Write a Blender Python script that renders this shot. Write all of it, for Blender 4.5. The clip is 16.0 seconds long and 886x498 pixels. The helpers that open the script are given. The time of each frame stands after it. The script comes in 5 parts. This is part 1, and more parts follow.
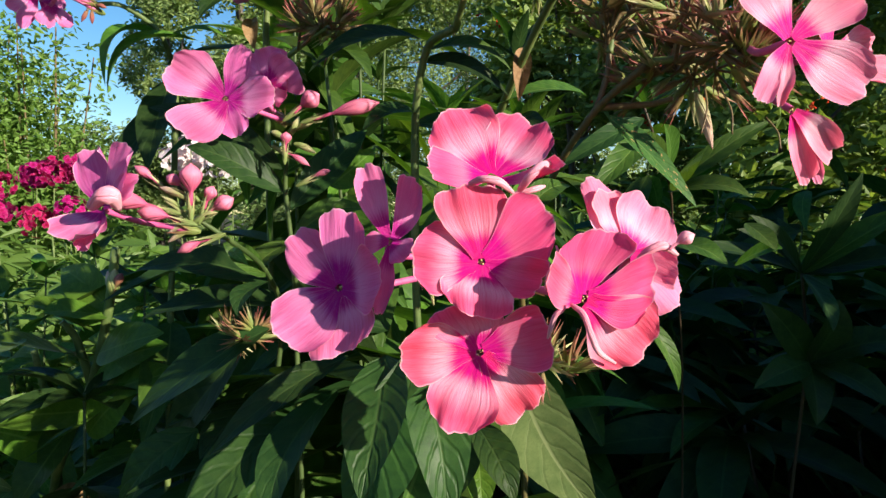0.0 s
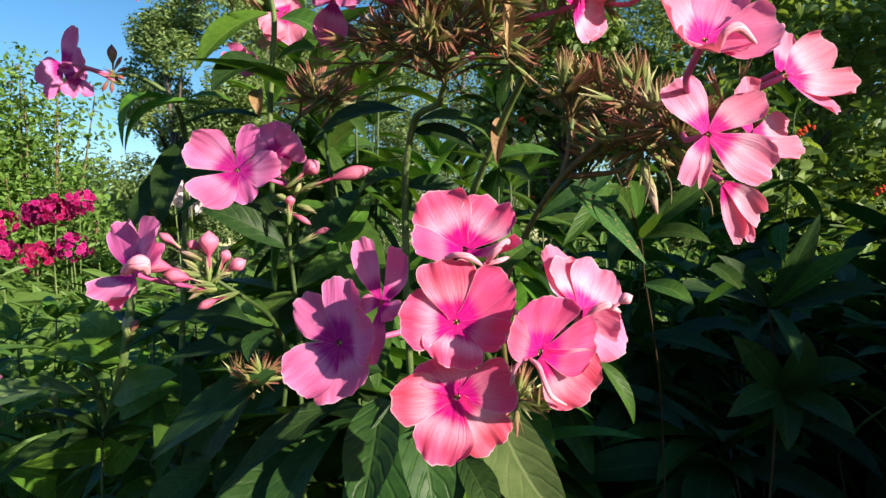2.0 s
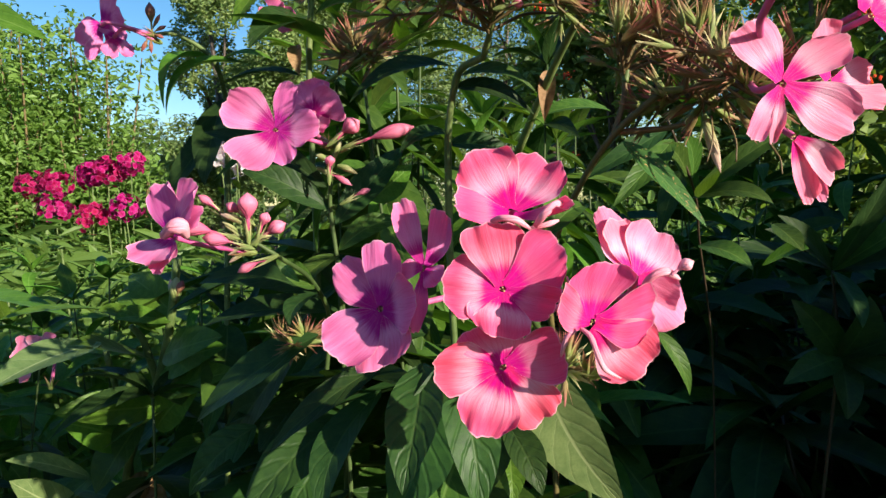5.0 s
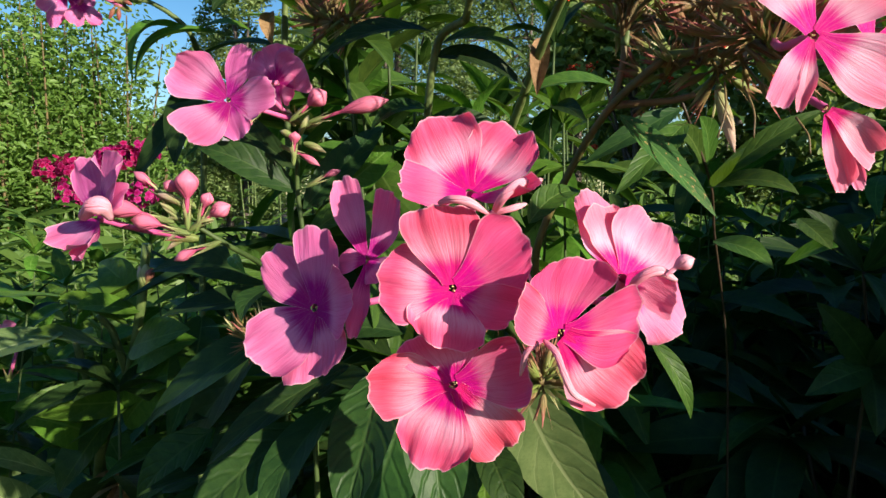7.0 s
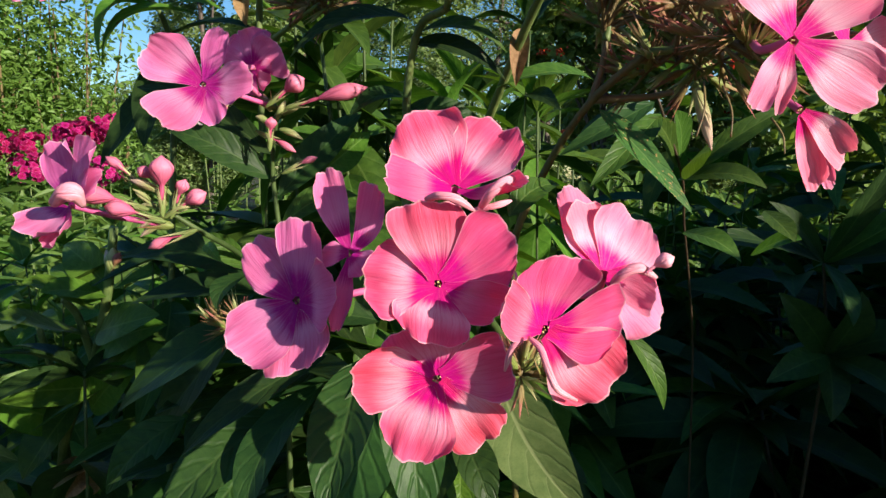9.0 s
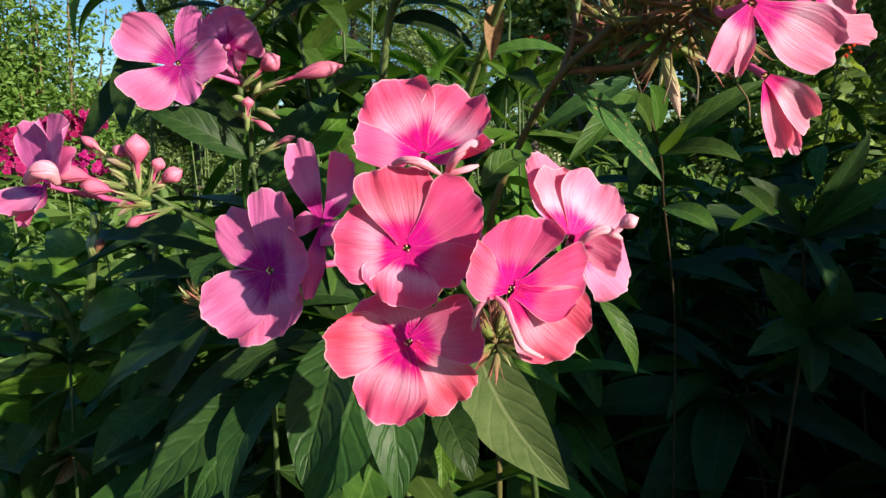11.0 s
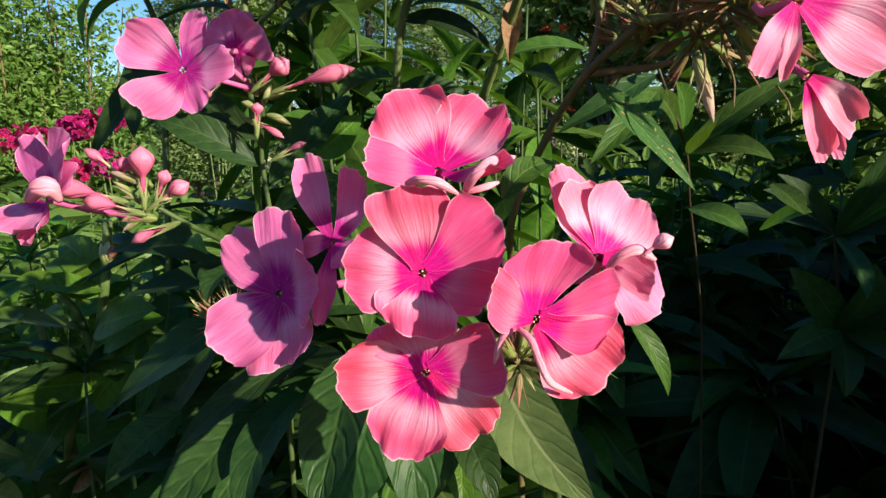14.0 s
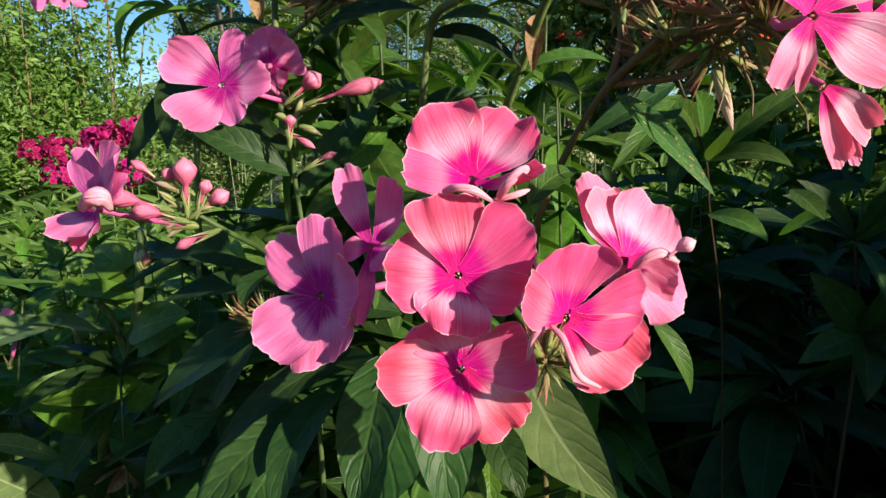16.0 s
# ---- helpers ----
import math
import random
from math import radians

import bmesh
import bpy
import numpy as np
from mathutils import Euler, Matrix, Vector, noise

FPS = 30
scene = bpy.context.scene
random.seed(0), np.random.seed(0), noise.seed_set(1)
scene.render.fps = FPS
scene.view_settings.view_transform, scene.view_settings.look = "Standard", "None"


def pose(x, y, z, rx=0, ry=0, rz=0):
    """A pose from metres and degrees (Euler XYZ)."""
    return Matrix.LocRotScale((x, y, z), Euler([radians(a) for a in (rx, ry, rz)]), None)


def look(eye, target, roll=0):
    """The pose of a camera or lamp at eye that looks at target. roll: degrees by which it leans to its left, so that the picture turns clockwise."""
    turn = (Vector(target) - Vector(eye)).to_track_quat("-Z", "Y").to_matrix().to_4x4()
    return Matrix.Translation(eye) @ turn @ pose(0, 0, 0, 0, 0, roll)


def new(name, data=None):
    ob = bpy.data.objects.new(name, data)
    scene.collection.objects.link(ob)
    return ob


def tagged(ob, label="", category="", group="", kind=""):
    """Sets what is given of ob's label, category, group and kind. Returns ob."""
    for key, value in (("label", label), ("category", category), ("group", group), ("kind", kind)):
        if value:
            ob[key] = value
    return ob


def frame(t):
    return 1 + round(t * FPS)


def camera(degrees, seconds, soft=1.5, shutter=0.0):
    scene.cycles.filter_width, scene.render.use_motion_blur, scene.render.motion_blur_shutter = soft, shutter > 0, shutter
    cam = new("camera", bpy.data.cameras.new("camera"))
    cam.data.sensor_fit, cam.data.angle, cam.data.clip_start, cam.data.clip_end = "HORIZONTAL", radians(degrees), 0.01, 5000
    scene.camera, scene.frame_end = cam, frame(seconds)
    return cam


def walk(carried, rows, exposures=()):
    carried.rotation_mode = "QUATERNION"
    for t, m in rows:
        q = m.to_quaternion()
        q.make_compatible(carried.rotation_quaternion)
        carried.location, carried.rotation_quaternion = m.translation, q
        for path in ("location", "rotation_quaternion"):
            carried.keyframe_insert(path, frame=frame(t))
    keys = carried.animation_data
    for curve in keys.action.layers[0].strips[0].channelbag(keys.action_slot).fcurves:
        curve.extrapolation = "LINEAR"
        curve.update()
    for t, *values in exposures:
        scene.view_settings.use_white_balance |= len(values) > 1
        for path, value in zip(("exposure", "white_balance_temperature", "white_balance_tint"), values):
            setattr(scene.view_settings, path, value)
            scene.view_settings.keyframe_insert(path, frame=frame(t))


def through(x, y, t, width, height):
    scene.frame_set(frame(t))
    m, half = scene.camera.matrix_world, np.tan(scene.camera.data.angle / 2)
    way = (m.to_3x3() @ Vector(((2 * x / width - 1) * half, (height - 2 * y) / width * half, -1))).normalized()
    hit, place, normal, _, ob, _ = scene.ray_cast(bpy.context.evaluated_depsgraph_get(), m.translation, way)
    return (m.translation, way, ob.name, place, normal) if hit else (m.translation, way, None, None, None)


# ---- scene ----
cam = camera(68.0, 16.0, soft=1.5)
METRES, EYE, TILT, LEAN, TURN = 0.23, 0.85, -3.0, 0.0, 0.0
EXPOSURES = [(0.0, 1.08), (1.0, 1.13), (2.0, 1.17), (3.0, 1.29), (4.0, 1.26), (6.5, 0.96), (16.0, 1.0)]
ROWS = [
    (0.0, 0.0, 0.0, 0.0, 0.0, 0.0, -0.0),
    (0.5, 0.0135, -0.0069, 0.0025, -1.48, 0.16, 0.01),
    (1.0, 0.0103, -0.0222, 0.0012, -1.56, 0.56, 0.48),
    (1.5, 0.0084, -0.0796, 0.0499, -0.1, 1.97, 1.52),
    (2.0, 0.0186, -0.1261, 0.0373, -0.14, 2.42, 0.93),
    (2.5, 0.0176, -0.1121, 0.0502, -0.59, 2.23, 1.18),
    (3.0, -0.0045, -0.1269, 0.0757, -0.62, 2.53, 0.24),
    (3.5, -0.0268, -0.1721, 0.1143, 0.32, 2.36, 0.36),
    (4.0, -0.0247, -0.1676, 0.0496, 1.39, -0.84, 0.61),
    (6.5, 0.0788, 0.0578, 0.043, 5.91, -1.32, 0.82),
    (7.0, 0.0758, 0.0501, 0.0371, 5.37, -1.79, -0.1),
    (7.5, 0.0879, 0.0584, 0.0451, 3.78, -2.26, 0.28),
    (8.0, 0.073, 0.0571, 0.0487, 2.96, -2.92, -0.56),
    (10.5, 0.0575, 0.0337, 0.0417, 2.2, -3.64, -0.76),
    (11.0, 0.0806, 0.0377, 0.0274, 1.75, -4.17, 0.06),
    (11.5, 0.0786, 0.0463, 0.019, 1.81, -4.36, -0.67),
    (12.0, 0.0609, 0.0445, 0.0181, 1.75, -4.43, -1.24),
    (12.5, 0.056, 0.0245, 0.0353, 1.19, -4.02, -2.2),
    (13.0, 0.0355, 0.0287, 0.0352, 1.16, -4.52, -1.93),
    (13.5, 0.0294, 0.0249, 0.0459, 2.37, -4.7, -0.06),
    (14.0, 0.0787, 0.0794, 0.0497, 3.21, -4.85, 0.82),
    (14.5, 0.0915, 0.0762, 0.065, 5.65, -5.25, 0.81),
    (15.0, 0.0712, 0.0607, 0.063, 5.64, -5.43, 0.77),
    (15.5, 0.0768, 0.0442, 0.0723, 5.6, -5.04, 1.23),
    (16.0, 0.0655, 0.0445, 0.0498, 4.6, -4.18, 1.13),
]
walk(cam, [(t, pose(0, 0, EYE, TILT, LEAN, TURN) @ pose(METRES * x, METRES * y, METRES * z, 90 + pitch, roll, yaw)) for t, x, y, z, yaw, pitch, roll in ROWS],
     exposures=EXPOSURES)


# ---- light ----
SUN = Vector((0.76, -0.575, 0.325)).normalized()
world = bpy.data.worlds.new("sky")
scene.world = world
world.use_nodes = True
wn = world.node_tree.nodes
sky = wn.new("ShaderNodeTexSky")
sky.sky_type, sky.sun_disc = "NISHITA", False
sky.sun_elevation = math.asin(SUN.z)
sky.sun_rotation = math.atan2(SUN.x, SUN.y)
sky.air_density, sky.dust_density, sky.ozone_density = 1.0, 0.3, 2.0
tint = wn.new("ShaderNodeHueSaturation")
tint.inputs["Saturation"].default_value = 1.32
world.node_tree.links.new(sky.outputs[0], tint.inputs["Color"])
world.node_tree.links.new(tint.outputs[0], wn["Background"].inputs[0])
wn["Background"].inputs[1].default_value = 0.08
sun = new("sun", bpy.data.lights.new("sun", "SUN"))
sun.data.energy, sun.data.angle, sun.data.color = 5.0, radians(0.6), (1.0, 0.88, 0.73)
sun.matrix_world = look(SUN * 50, (0, 0, 0))


# ---- materials ----
class Nodes:
    def __init__(self, name):
        self.m = bpy.data.materials.new(name)
        self.m.use_nodes = True
        self.t = self.m.node_tree
        self.t.nodes.clear()
        self.out = self.t.nodes.new("ShaderNodeOutputMaterial")

    def n(self, kind, **inputs):
        node = self.t.nodes.new("ShaderNode" + kind)
        for k, v in inputs.items():
            self.put(node, k, v)
        return node

    def put(self, node, k, v):
        k = k.replace("_", " ")
        sock = node.inputs[int(k[1:])] if k[0] == "i" and k[1:].isdigit() else node.inputs[k]
        if isinstance(v, bpy.types.NodeSocket):
            self.t.links.new(v, sock)
        else:
            sock.default_value = v

    def math(self, op, a, b=0.0, clamp=False):
        node = self.n("Math", i0=a, i1=b)
        node.operation, node.use_clamp = op, clamp
        return node.outputs[0]

    def mix(self, f, a, b, kind="MIX"):
        node = self.t.nodes.new("ShaderNodeMix")
        node.data_type, node.blend_type = "RGBA", kind
        for s, v in ((0, f), (6, a), (7, b)):
            if isinstance(v, bpy.types.NodeSocket):
                self.t.links.new(v, node.inputs[s])
            else:
                node.inputs[s].default_value = v if s == 0 or len(v) == 4 else (*v, 1)
        return node.outputs[2]

    def noise(self, scale, detail=3.0, vec=None, rough=0.55):
        node = self.n("TexNoise", Scale=scale, Detail=detail, Roughness=rough)
        if vec is not None:
            self.put(node, "Vector", vec)
        return node.outputs[0]

    def ramp(self, f, lo, hi):
        node = self.n("MapRange", Value=f, From_Min=lo, From_Max=hi)
        node.interpolation_type = "SMOOTHSTEP"
        return node.outputs[0]

    def uv(self):
        s = self.n("SeparateXYZ", Vector=self.n("UVMap").outputs[0])
        return s.outputs[0], s.outputs[1]

    def vec(self, x, y, z):
        return self.n("CombineXYZ", X=x, Y=y, Z=z).outputs[0]

    def coord(self):
        return self.n("TexCoord").outputs["Object"]

    def rand(self):
        return self.n("ObjectInfo").outputs["Random"]

    def island(self):
        return self.n("NewGeometry").outputs["Random Per Island"]

    def bump(self, h, strength, dist):
        return self.n("Bump", Strength=strength, Distance=dist, Height=h).outputs[0]

    def thin(self, color, through, amount, rough, normal=None, spec=0.4):
        """A thin blade: a glossy coat over paint, and light that passes through."""
        p = self.n("BsdfPrincipled", Base_Color=color, Roughness=rough)
        p.inputs["Specular IOR Level"].default_value = spec
        tr = self.n("BsdfTranslucent", Color=through)
        if normal is not None:
            self.put(p, "Normal", normal)
        mx = self.n("MixShader", Fac=amount, i1=p.outputs[0], i2=tr.outputs[0])
        self.t.links.new(mx.outputs[0], self.out.inputs[0])
        return self.m

    def solid(self, color, rough, normal=None, spec=0.4):
        p = self.n("BsdfPrincipled", Base_Color=color, Roughness=rough)
        p.inputs["Specular IOR Level"].default_value = spec
        if normal is not None:
            self.put(p, "Normal", normal)
        self.t.links.new(p.outputs[0], self.out.inputs[0])
        return self.m


def petal_material(name, body, tip, halo, eye, halo_amount):
    k = Nodes(name)
    u, v = k.uv()
    r = k.rand()
    streak = k.noise(1.0, 4.0, k.vec(k.math("MULTIPLY", u, 26.0), k.math("MULTIPLY", v, 1.1), k.math("MULTIPLY", r, 37.0)))
    fine = k.noise(1.0, 3.0, k.vec(k.math("MULTIPLY", u, 58.0), k.math("MULTIPLY", v, 2.6), k.math("MULTIPLY", r, 91.0)))
    blot = k.noise(2.2, 3.0, k.vec(u, v, k.math("MULTIPLY", r, 17.0)))
    vv = k.math("ADD", v, k.math("MULTIPLY", k.math("SUBTRACT", streak, 0.5), 0.24))
    c = k.mix(k.ramp(vv, 0.5, 1.05), body, tip)
    c = k.mix(k.math("MULTIPLY", k.ramp(blot, 0.42, 0.68), 0.35), c, tip)
    h = k.math("MULTIPLY", k.ramp(vv, 0.2, 0.34), k.math("SUBTRACT", 1.0, k.ramp(vv, 0.4, 0.84)))
    h = k.math("MULTIPLY", h, k.ramp(k.math("FRACT", k.math("MULTIPLY", r, 7.3)), -0.25, 0.7))
    c = k.mix(k.math("MULTIPLY", h, halo_amount), c, halo)
    c = k.mix(k.ramp(k.math("SUBTRACT", 0.36, vv), -0.09, 0.16), c, eye)
    c = k.mix(k.math("MULTIPLY", k.ramp(fine, 0.5, 0.6), 0.27), c, (body[0] * 0.85, body[1] * 0.45, body[2] * 0.6))
    c = k.mix(k.math("MULTIPLY", k.ramp(streak, 0.5, 0.7), 0.2), c, (0.93, min(1, tip[1] * 1.8), min(1, tip[2] * 1.5)))
    mott = k.noise(17.0, 3.0, k.vec(u, k.math("MULTIPLY", v, 1.3), k.math("MULTIPLY", r, 71.0)))
    c = k.mix(k.math("MULTIPLY", k.ramp(mott, 0.5, 0.72), 0.16), c, tip)
    rim = k.math("MULTIPLY", k.math("MAXIMUM", k.ramp(k.math("ABSOLUTE", k.math("SUBTRACT", u, 0.5)), 0.48, 0.497), k.ramp(v, 0.972, 0.993)), 0.6)
    c = k.mix(rim, c, (0.93, 0.6, 0.66))
    hsv = k.n("HueSaturation", Hue=k.math("ADD", 0.484, k.math("MULTIPLY", k.math("FRACT", k.math("MULTIPLY", r, 3.7)), 0.026)), Value=k.math("ADD", 0.94, k.math("MULTIPLY", r, 0.1)), Color=c).outputs[0]
    sat = k.mix(0.5, hsv, (0.9, 0.1, 0.16), "MULTIPLY")
    nrm = k.bump(k.math("ADD", k.math("MULTIPLY", streak, 0.7), k.math("MULTIPLY", fine, 0.5)), 0.55, 0.0004)
    return k.thin(hsv, sat, 0.37, 0.62, nrm, 0.18)


PINK = petal_material("petal_pink", (0.86, 0.05, 0.165), (0.90, 0.125, 0.25), (0.94, 0.60, 0.78), (0.76, 0.001, 0.24), 0.68)
PALE = petal_material("petal_pale_pink", (0.87, 0.165, 0.32), (0.91, 0.28, 0.42), (0.94, 0.66, 0.82), (0.78, 0.003, 0.27), 0.7)
# pink turned mauve: the blue of open shade is put into the petal colour
MAUVE_SHADE = petal_material("petal_mauve_shade", (0.78, 0.12, 0.375), (0.85, 0.22, 0.465), (0.88, 0.50, 0.80), (0.50, 0.003, 0.26), 0.5)
CRIMSON = petal_material("petal_crimson", (0.40, 0.006, 0.115), (0.47, 0.014, 0.17), (0.42, 0.02, 0.12), (0.28, 0.0, 0.05), 0.3)
WHITE = petal_material("petal_white", (0.82, 0.82, 0.80), (0.85, 0.85, 0.83), (0.85, 0.85, 0.85), (0.8, 0.72, 0.76), 0.5)


def leaf_material(name, dark, light, vein, through, gloss=0.42, vein_amount=0.55, amount=0.2, relief=0.00022, spots=0.0):
    k = Nodes(name)
    u, v = k.uv()
    r = k.rand()
    a = k.math("ABSOLUTE", k.math("SUBTRACT", u, 0.5))
    mid = k.math("SUBTRACT", 1.0, k.ramp(a, 0.012, 0.035))
    phase = k.math("SUBTRACT", k.math("MULTIPLY", v, 6.5), k.math("MULTIPLY", k.math("POWER", a, 1.2), 3.6))
    phase = k.math("ADD", phase, k.math("MULTIPLY", k.noise(3.0, 2.0, k.vec(u, v, k.math("MULTIPLY", r, 9.0))), 0.7))
    tri = k.math("ABSOLUTE", k.math("SUBTRACT", k.math("FRACT", phase), 0.5))
    side = k.math("SUBTRACT", 1.0, k.ramp(tri, 0.0, 0.05))
    veins = k.math("MAXIMUM", mid, k.math("MULTIPLY", side, 0.45))
    big = k.noise(3.5, 4.0, k.vec(u, k.math("MULTIPLY", v, 4.0), k.math("MULTIPLY", r, 23.0)))
    net = k.noise(26.0, 4.0, k.vec(u, k.math("MULTIPLY", v, 4.0), r))
    c = k.mix(k.ramp(big, 0.3, 0.72), dark, light)
    c = k.mix(k.math("MULTIPLY", k.ramp(net, 0.45, 0.7), 0.3), c, (dark[0] * 0.6, dark[1] * 0.65, dark[2] * 0.6))
    c = k.mix(k.math("MULTIPLY", veins, vein_amount), c, vein)
    if spots:
        dots = k.ramp(k.noise(9.0, 1.0, k.vec(u, k.math("MULTIPLY", v, 3.0), k.math("MULTIPLY", r, 51.0))), 0.66, 0.69)
        c = k.mix(k.math("MULTIPLY", dots, spots), c, (0.34, 0.2, 0.09))
    hsv = k.n("HueSaturation", Hue=k.math("ADD", 0.485, k.math("MULTIPLY", r, 0.03)), Value=k.math("ADD", 0.72, k.math("MULTIPLY", r, 0.56)), Color=c).outputs[0]
    height = k.math("ADD", k.math("MULTIPLY", k.ramp(tri, 0.0, 0.22), 0.8), k.math("MULTIPLY", net, 0.12))
    height = k.math("MULTIPLY", height, k.ramp(a, 0.0, 0.06))
    nrm = k.bump(height, 0.6, relief)
    tc = k.mix(1.0, hsv, through, "MULTIPLY")
    return k.thin(hsv, tc, amount, gloss, nrm, 0.17)


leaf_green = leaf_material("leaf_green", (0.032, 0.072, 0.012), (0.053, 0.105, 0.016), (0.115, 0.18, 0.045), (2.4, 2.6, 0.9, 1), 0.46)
# dark leaves, with shade in the bed and clump put into these two greens
leaf_dark_shaded = leaf_material("leaf_dark_shaded", (0.015, 0.038, 0.010), (0.026, 0.056, 0.013), (0.06, 0.105, 0.03), (2.2, 2.6, 0.9, 1), 0.48, 0.4)
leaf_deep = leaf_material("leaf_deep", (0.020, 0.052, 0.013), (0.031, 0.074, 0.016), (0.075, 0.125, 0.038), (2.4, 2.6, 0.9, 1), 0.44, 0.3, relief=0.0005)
# a brighter leaf green that also stands in for sunlight on the leaves
leaf_bright_sunlit = leaf_material("leaf_bright_sunlit", (0.055, 0.13, 0.014), (0.088, 0.18, 0.022), (0.15, 0.25, 0.06), (2.2, 2.1, 0.9, 1), 0.45)
leaf_pale = leaf_material("leaf_pale_underside", (0.095, 0.148, 0.05), (0.135, 0.19, 0.068), (0.27, 0.32, 0.15), (1.5, 1.6, 0.8, 1), 0.6, 0.7)
leaf_spotted = leaf_material("leaf_spotted", (0.036, 0.09, 0.024), (0.06, 0.125, 0.03), (0.12, 0.19, 0.06), (2.4, 2.6, 0.9, 1), 0.42, 0.5, spots=0.9)
leaf_dry = leaf_material("leaf_dry", (0.24, 0.15, 0.07), (0.38, 0.25, 0.13), (0.3, 0.2, 0.12), (1.3, 1.1, 0.8, 1), 0.7, 0.3)


def stem_material(name, low, high, scale=60.0):
    k = Nodes(name)
    co = k.coord()
    c = k.mix(k.ramp(k.noise(scale, 4.0, co), 0.35, 0.7), low, high)
    c = k.mix(k.math("MULTIPLY", k.ramp(k.noise(scale * 7, 2.0, co), 0.55, 0.7), 0.4), c, (low[0] * 0.6, low[1] * 0.55, low[2] * 0.5))
    return k.solid(c, 0.55, k.bump(k.noise(scale * 5, 3.0, co), 0.4, 0.0006), 0.35)


stem_green = stem_material("stem_green", (0.07, 0.115, 0.03), (0.15, 0.2, 0.06))
# darker copy of stem_green: shade low in the clump is in its colour
stem_leafy = stem_material("stem_leafy", (0.035, 0.065, 0.016), (0.07, 0.11, 0.03))
stem_brown = stem_material("stem_brown", (0.10, 0.07, 0.03), (0.17, 0.13, 0.05))
stem_olive = stem_material("stem_olive", (0.075, 0.075, 0.022), (0.13, 0.10, 0.035))
# red-brown peony stem, darkened further to stand for the bed's shade
stem_shade = stem_material("stem_red_brown_shaded", (0.035, 0.022, 0.014), (0.06, 0.04, 0.022))
stem_pink = stem_material("flower_tube", (0.48, 0.07, 0.22), (0.6, 0.16, 0.32))
bark = stem_material("bark", (0.05, 0.038, 0.03), (0.11, 0.085, 0.065), 14.0)


def bud_material(name, base, tip):
    k = Nodes(name)
    u, v = k.uv()
    st = k.noise(1.0, 3.0, k.vec(k.math("MULTIPLY", u, 14.0), k.math("MULTIPLY", v, 2.0), k.math("MULTIPLY", k.rand(), 40.0)))
    c = k.mix(k.ramp(k.math("ADD", v, k.math("MULTIPLY", k.math("SUBTRACT", st, 0.5), 0.5)), 0.2, 0.85), base, tip)
    c = k.mix(k.math("MULTIPLY", k.ramp(st, 0.52, 0.66), 0.45), c, (base[0] * 0.9, base[1] * 0.55, base[2] * 0.7))
    seam = k.math("SUBTRACT", 1.0, k.ramp(k.math("ABSOLUTE", k.math("SUBTRACT", k.math("FRACT", k.math("ADD", k.math("MULTIPLY", u, 3.0), k.math("MULTIPLY", v, 0.8))), 0.5)), 0.0, 0.09))
    c = k.mix(k.math("MULTIPLY", seam, 0.4), c, (base[0] * 0.7, base[1] * 0.4, base[2] * 0.5))
    return k.thin(c, c, 0.2, 0.5, k.bump(k.math("SUBTRACT", st, seam), 0.5, 0.0006), 0.3)


BUD = {
    "bud": bud_material("bud_pink", (0.55, 0.09, 0.2), (0.80, 0.24, 0.36)),
    "pale": bud_material("petal_roll", (0.86, 0.30, 0.42), (0.90, 0.46, 0.54)),
    "green": bud_material("bud_green", (0.20, 0.27, 0.08), (0.50, 0.48, 0.24)),
    "cream": bud_material("bud_cream", (0.30, 0.32, 0.12), (0.62, 0.45, 0.36)),
    "calyx": bud_material("calyx_green", (0.19, 0.25, 0.06), (0.33, 0.16, 0.095)),
    "dry": bud_material("calyx_dry", (0.24, 0.19, 0.075), (0.36, 0.105, 0.095)),
}
k = Nodes("soil")
co = k.coord()
c = k.mix(k.ramp(k.noise(6.0, 6.0, co), 0.35, 0.7), (0.035, 0.026, 0.018), (0.085, 0.065, 0.045))
c = k.mix(k.ramp(k.noise(0.35, 4.0, co), 0.5, 0.6), c, (0.045, 0.085, 0.022))
soil = k.solid(c, 0.95, k.bump(k.noise(40.0, 5.0, co), 0.8, 0.02), 0.2)


def foliage_material(name, dark, light, through=(2.2, 2.1, 0.9, 1)):
    k = Nodes(name)
    i = k.island()
    c = k.mix(i, dark, light)
    c = k.mix(k.math("MULTIPLY", k.ramp(k.noise(1.6, 3.0, k.coord()), 0.4, 0.65), 0.35), c, (dark[0] * 0.6, dark[1] * 0.65, dark[2] * 0.6))
    return k.thin(c, k.mix(1.0, c, through, "MULTIPLY"), 0.3, 0.5, None, 0.35)


shrub_leaf = foliage_material("shrub_leaf", (0.085, 0.17, 0.03), (0.16, 0.27, 0.055))
tree_leaf = foliage_material("tree_leaf", (0.10, 0.165, 0.055), (0.215, 0.29, 0.10))
berry_leaf = foliage_material("berry_shrub_leaf", (0.07, 0.125, 0.028), (0.20, 0.28, 0.075))
border_leaf = foliage_material("border_leaf", (0.065, 0.135, 0.024), (0.13, 0.215, 0.046))
k = Nodes("berry_red")
berry_red = k.solid(k.mix(k.island(), (0.5, 0.03, 0.012), (0.62, 0.08, 0.02)), 0.25)
k = Nodes("anther")
anther = k.solid(k.mix(k.noise(400.0), (0.5, 0.36, 0.12), (0.7, 0.58, 0.3)), 0.7)

# ---- building helpers ----
ORIGIN = {}
rng = random.Random(7)


def thing(name, at, label, category, group="", kind=""):
    ob = new(name)
    ob.empty_display_size = 0.02
    ob.location = at
    ORIGIN[ob.name] = Vector(at)
    return tagged(ob, label, category, group, kind)


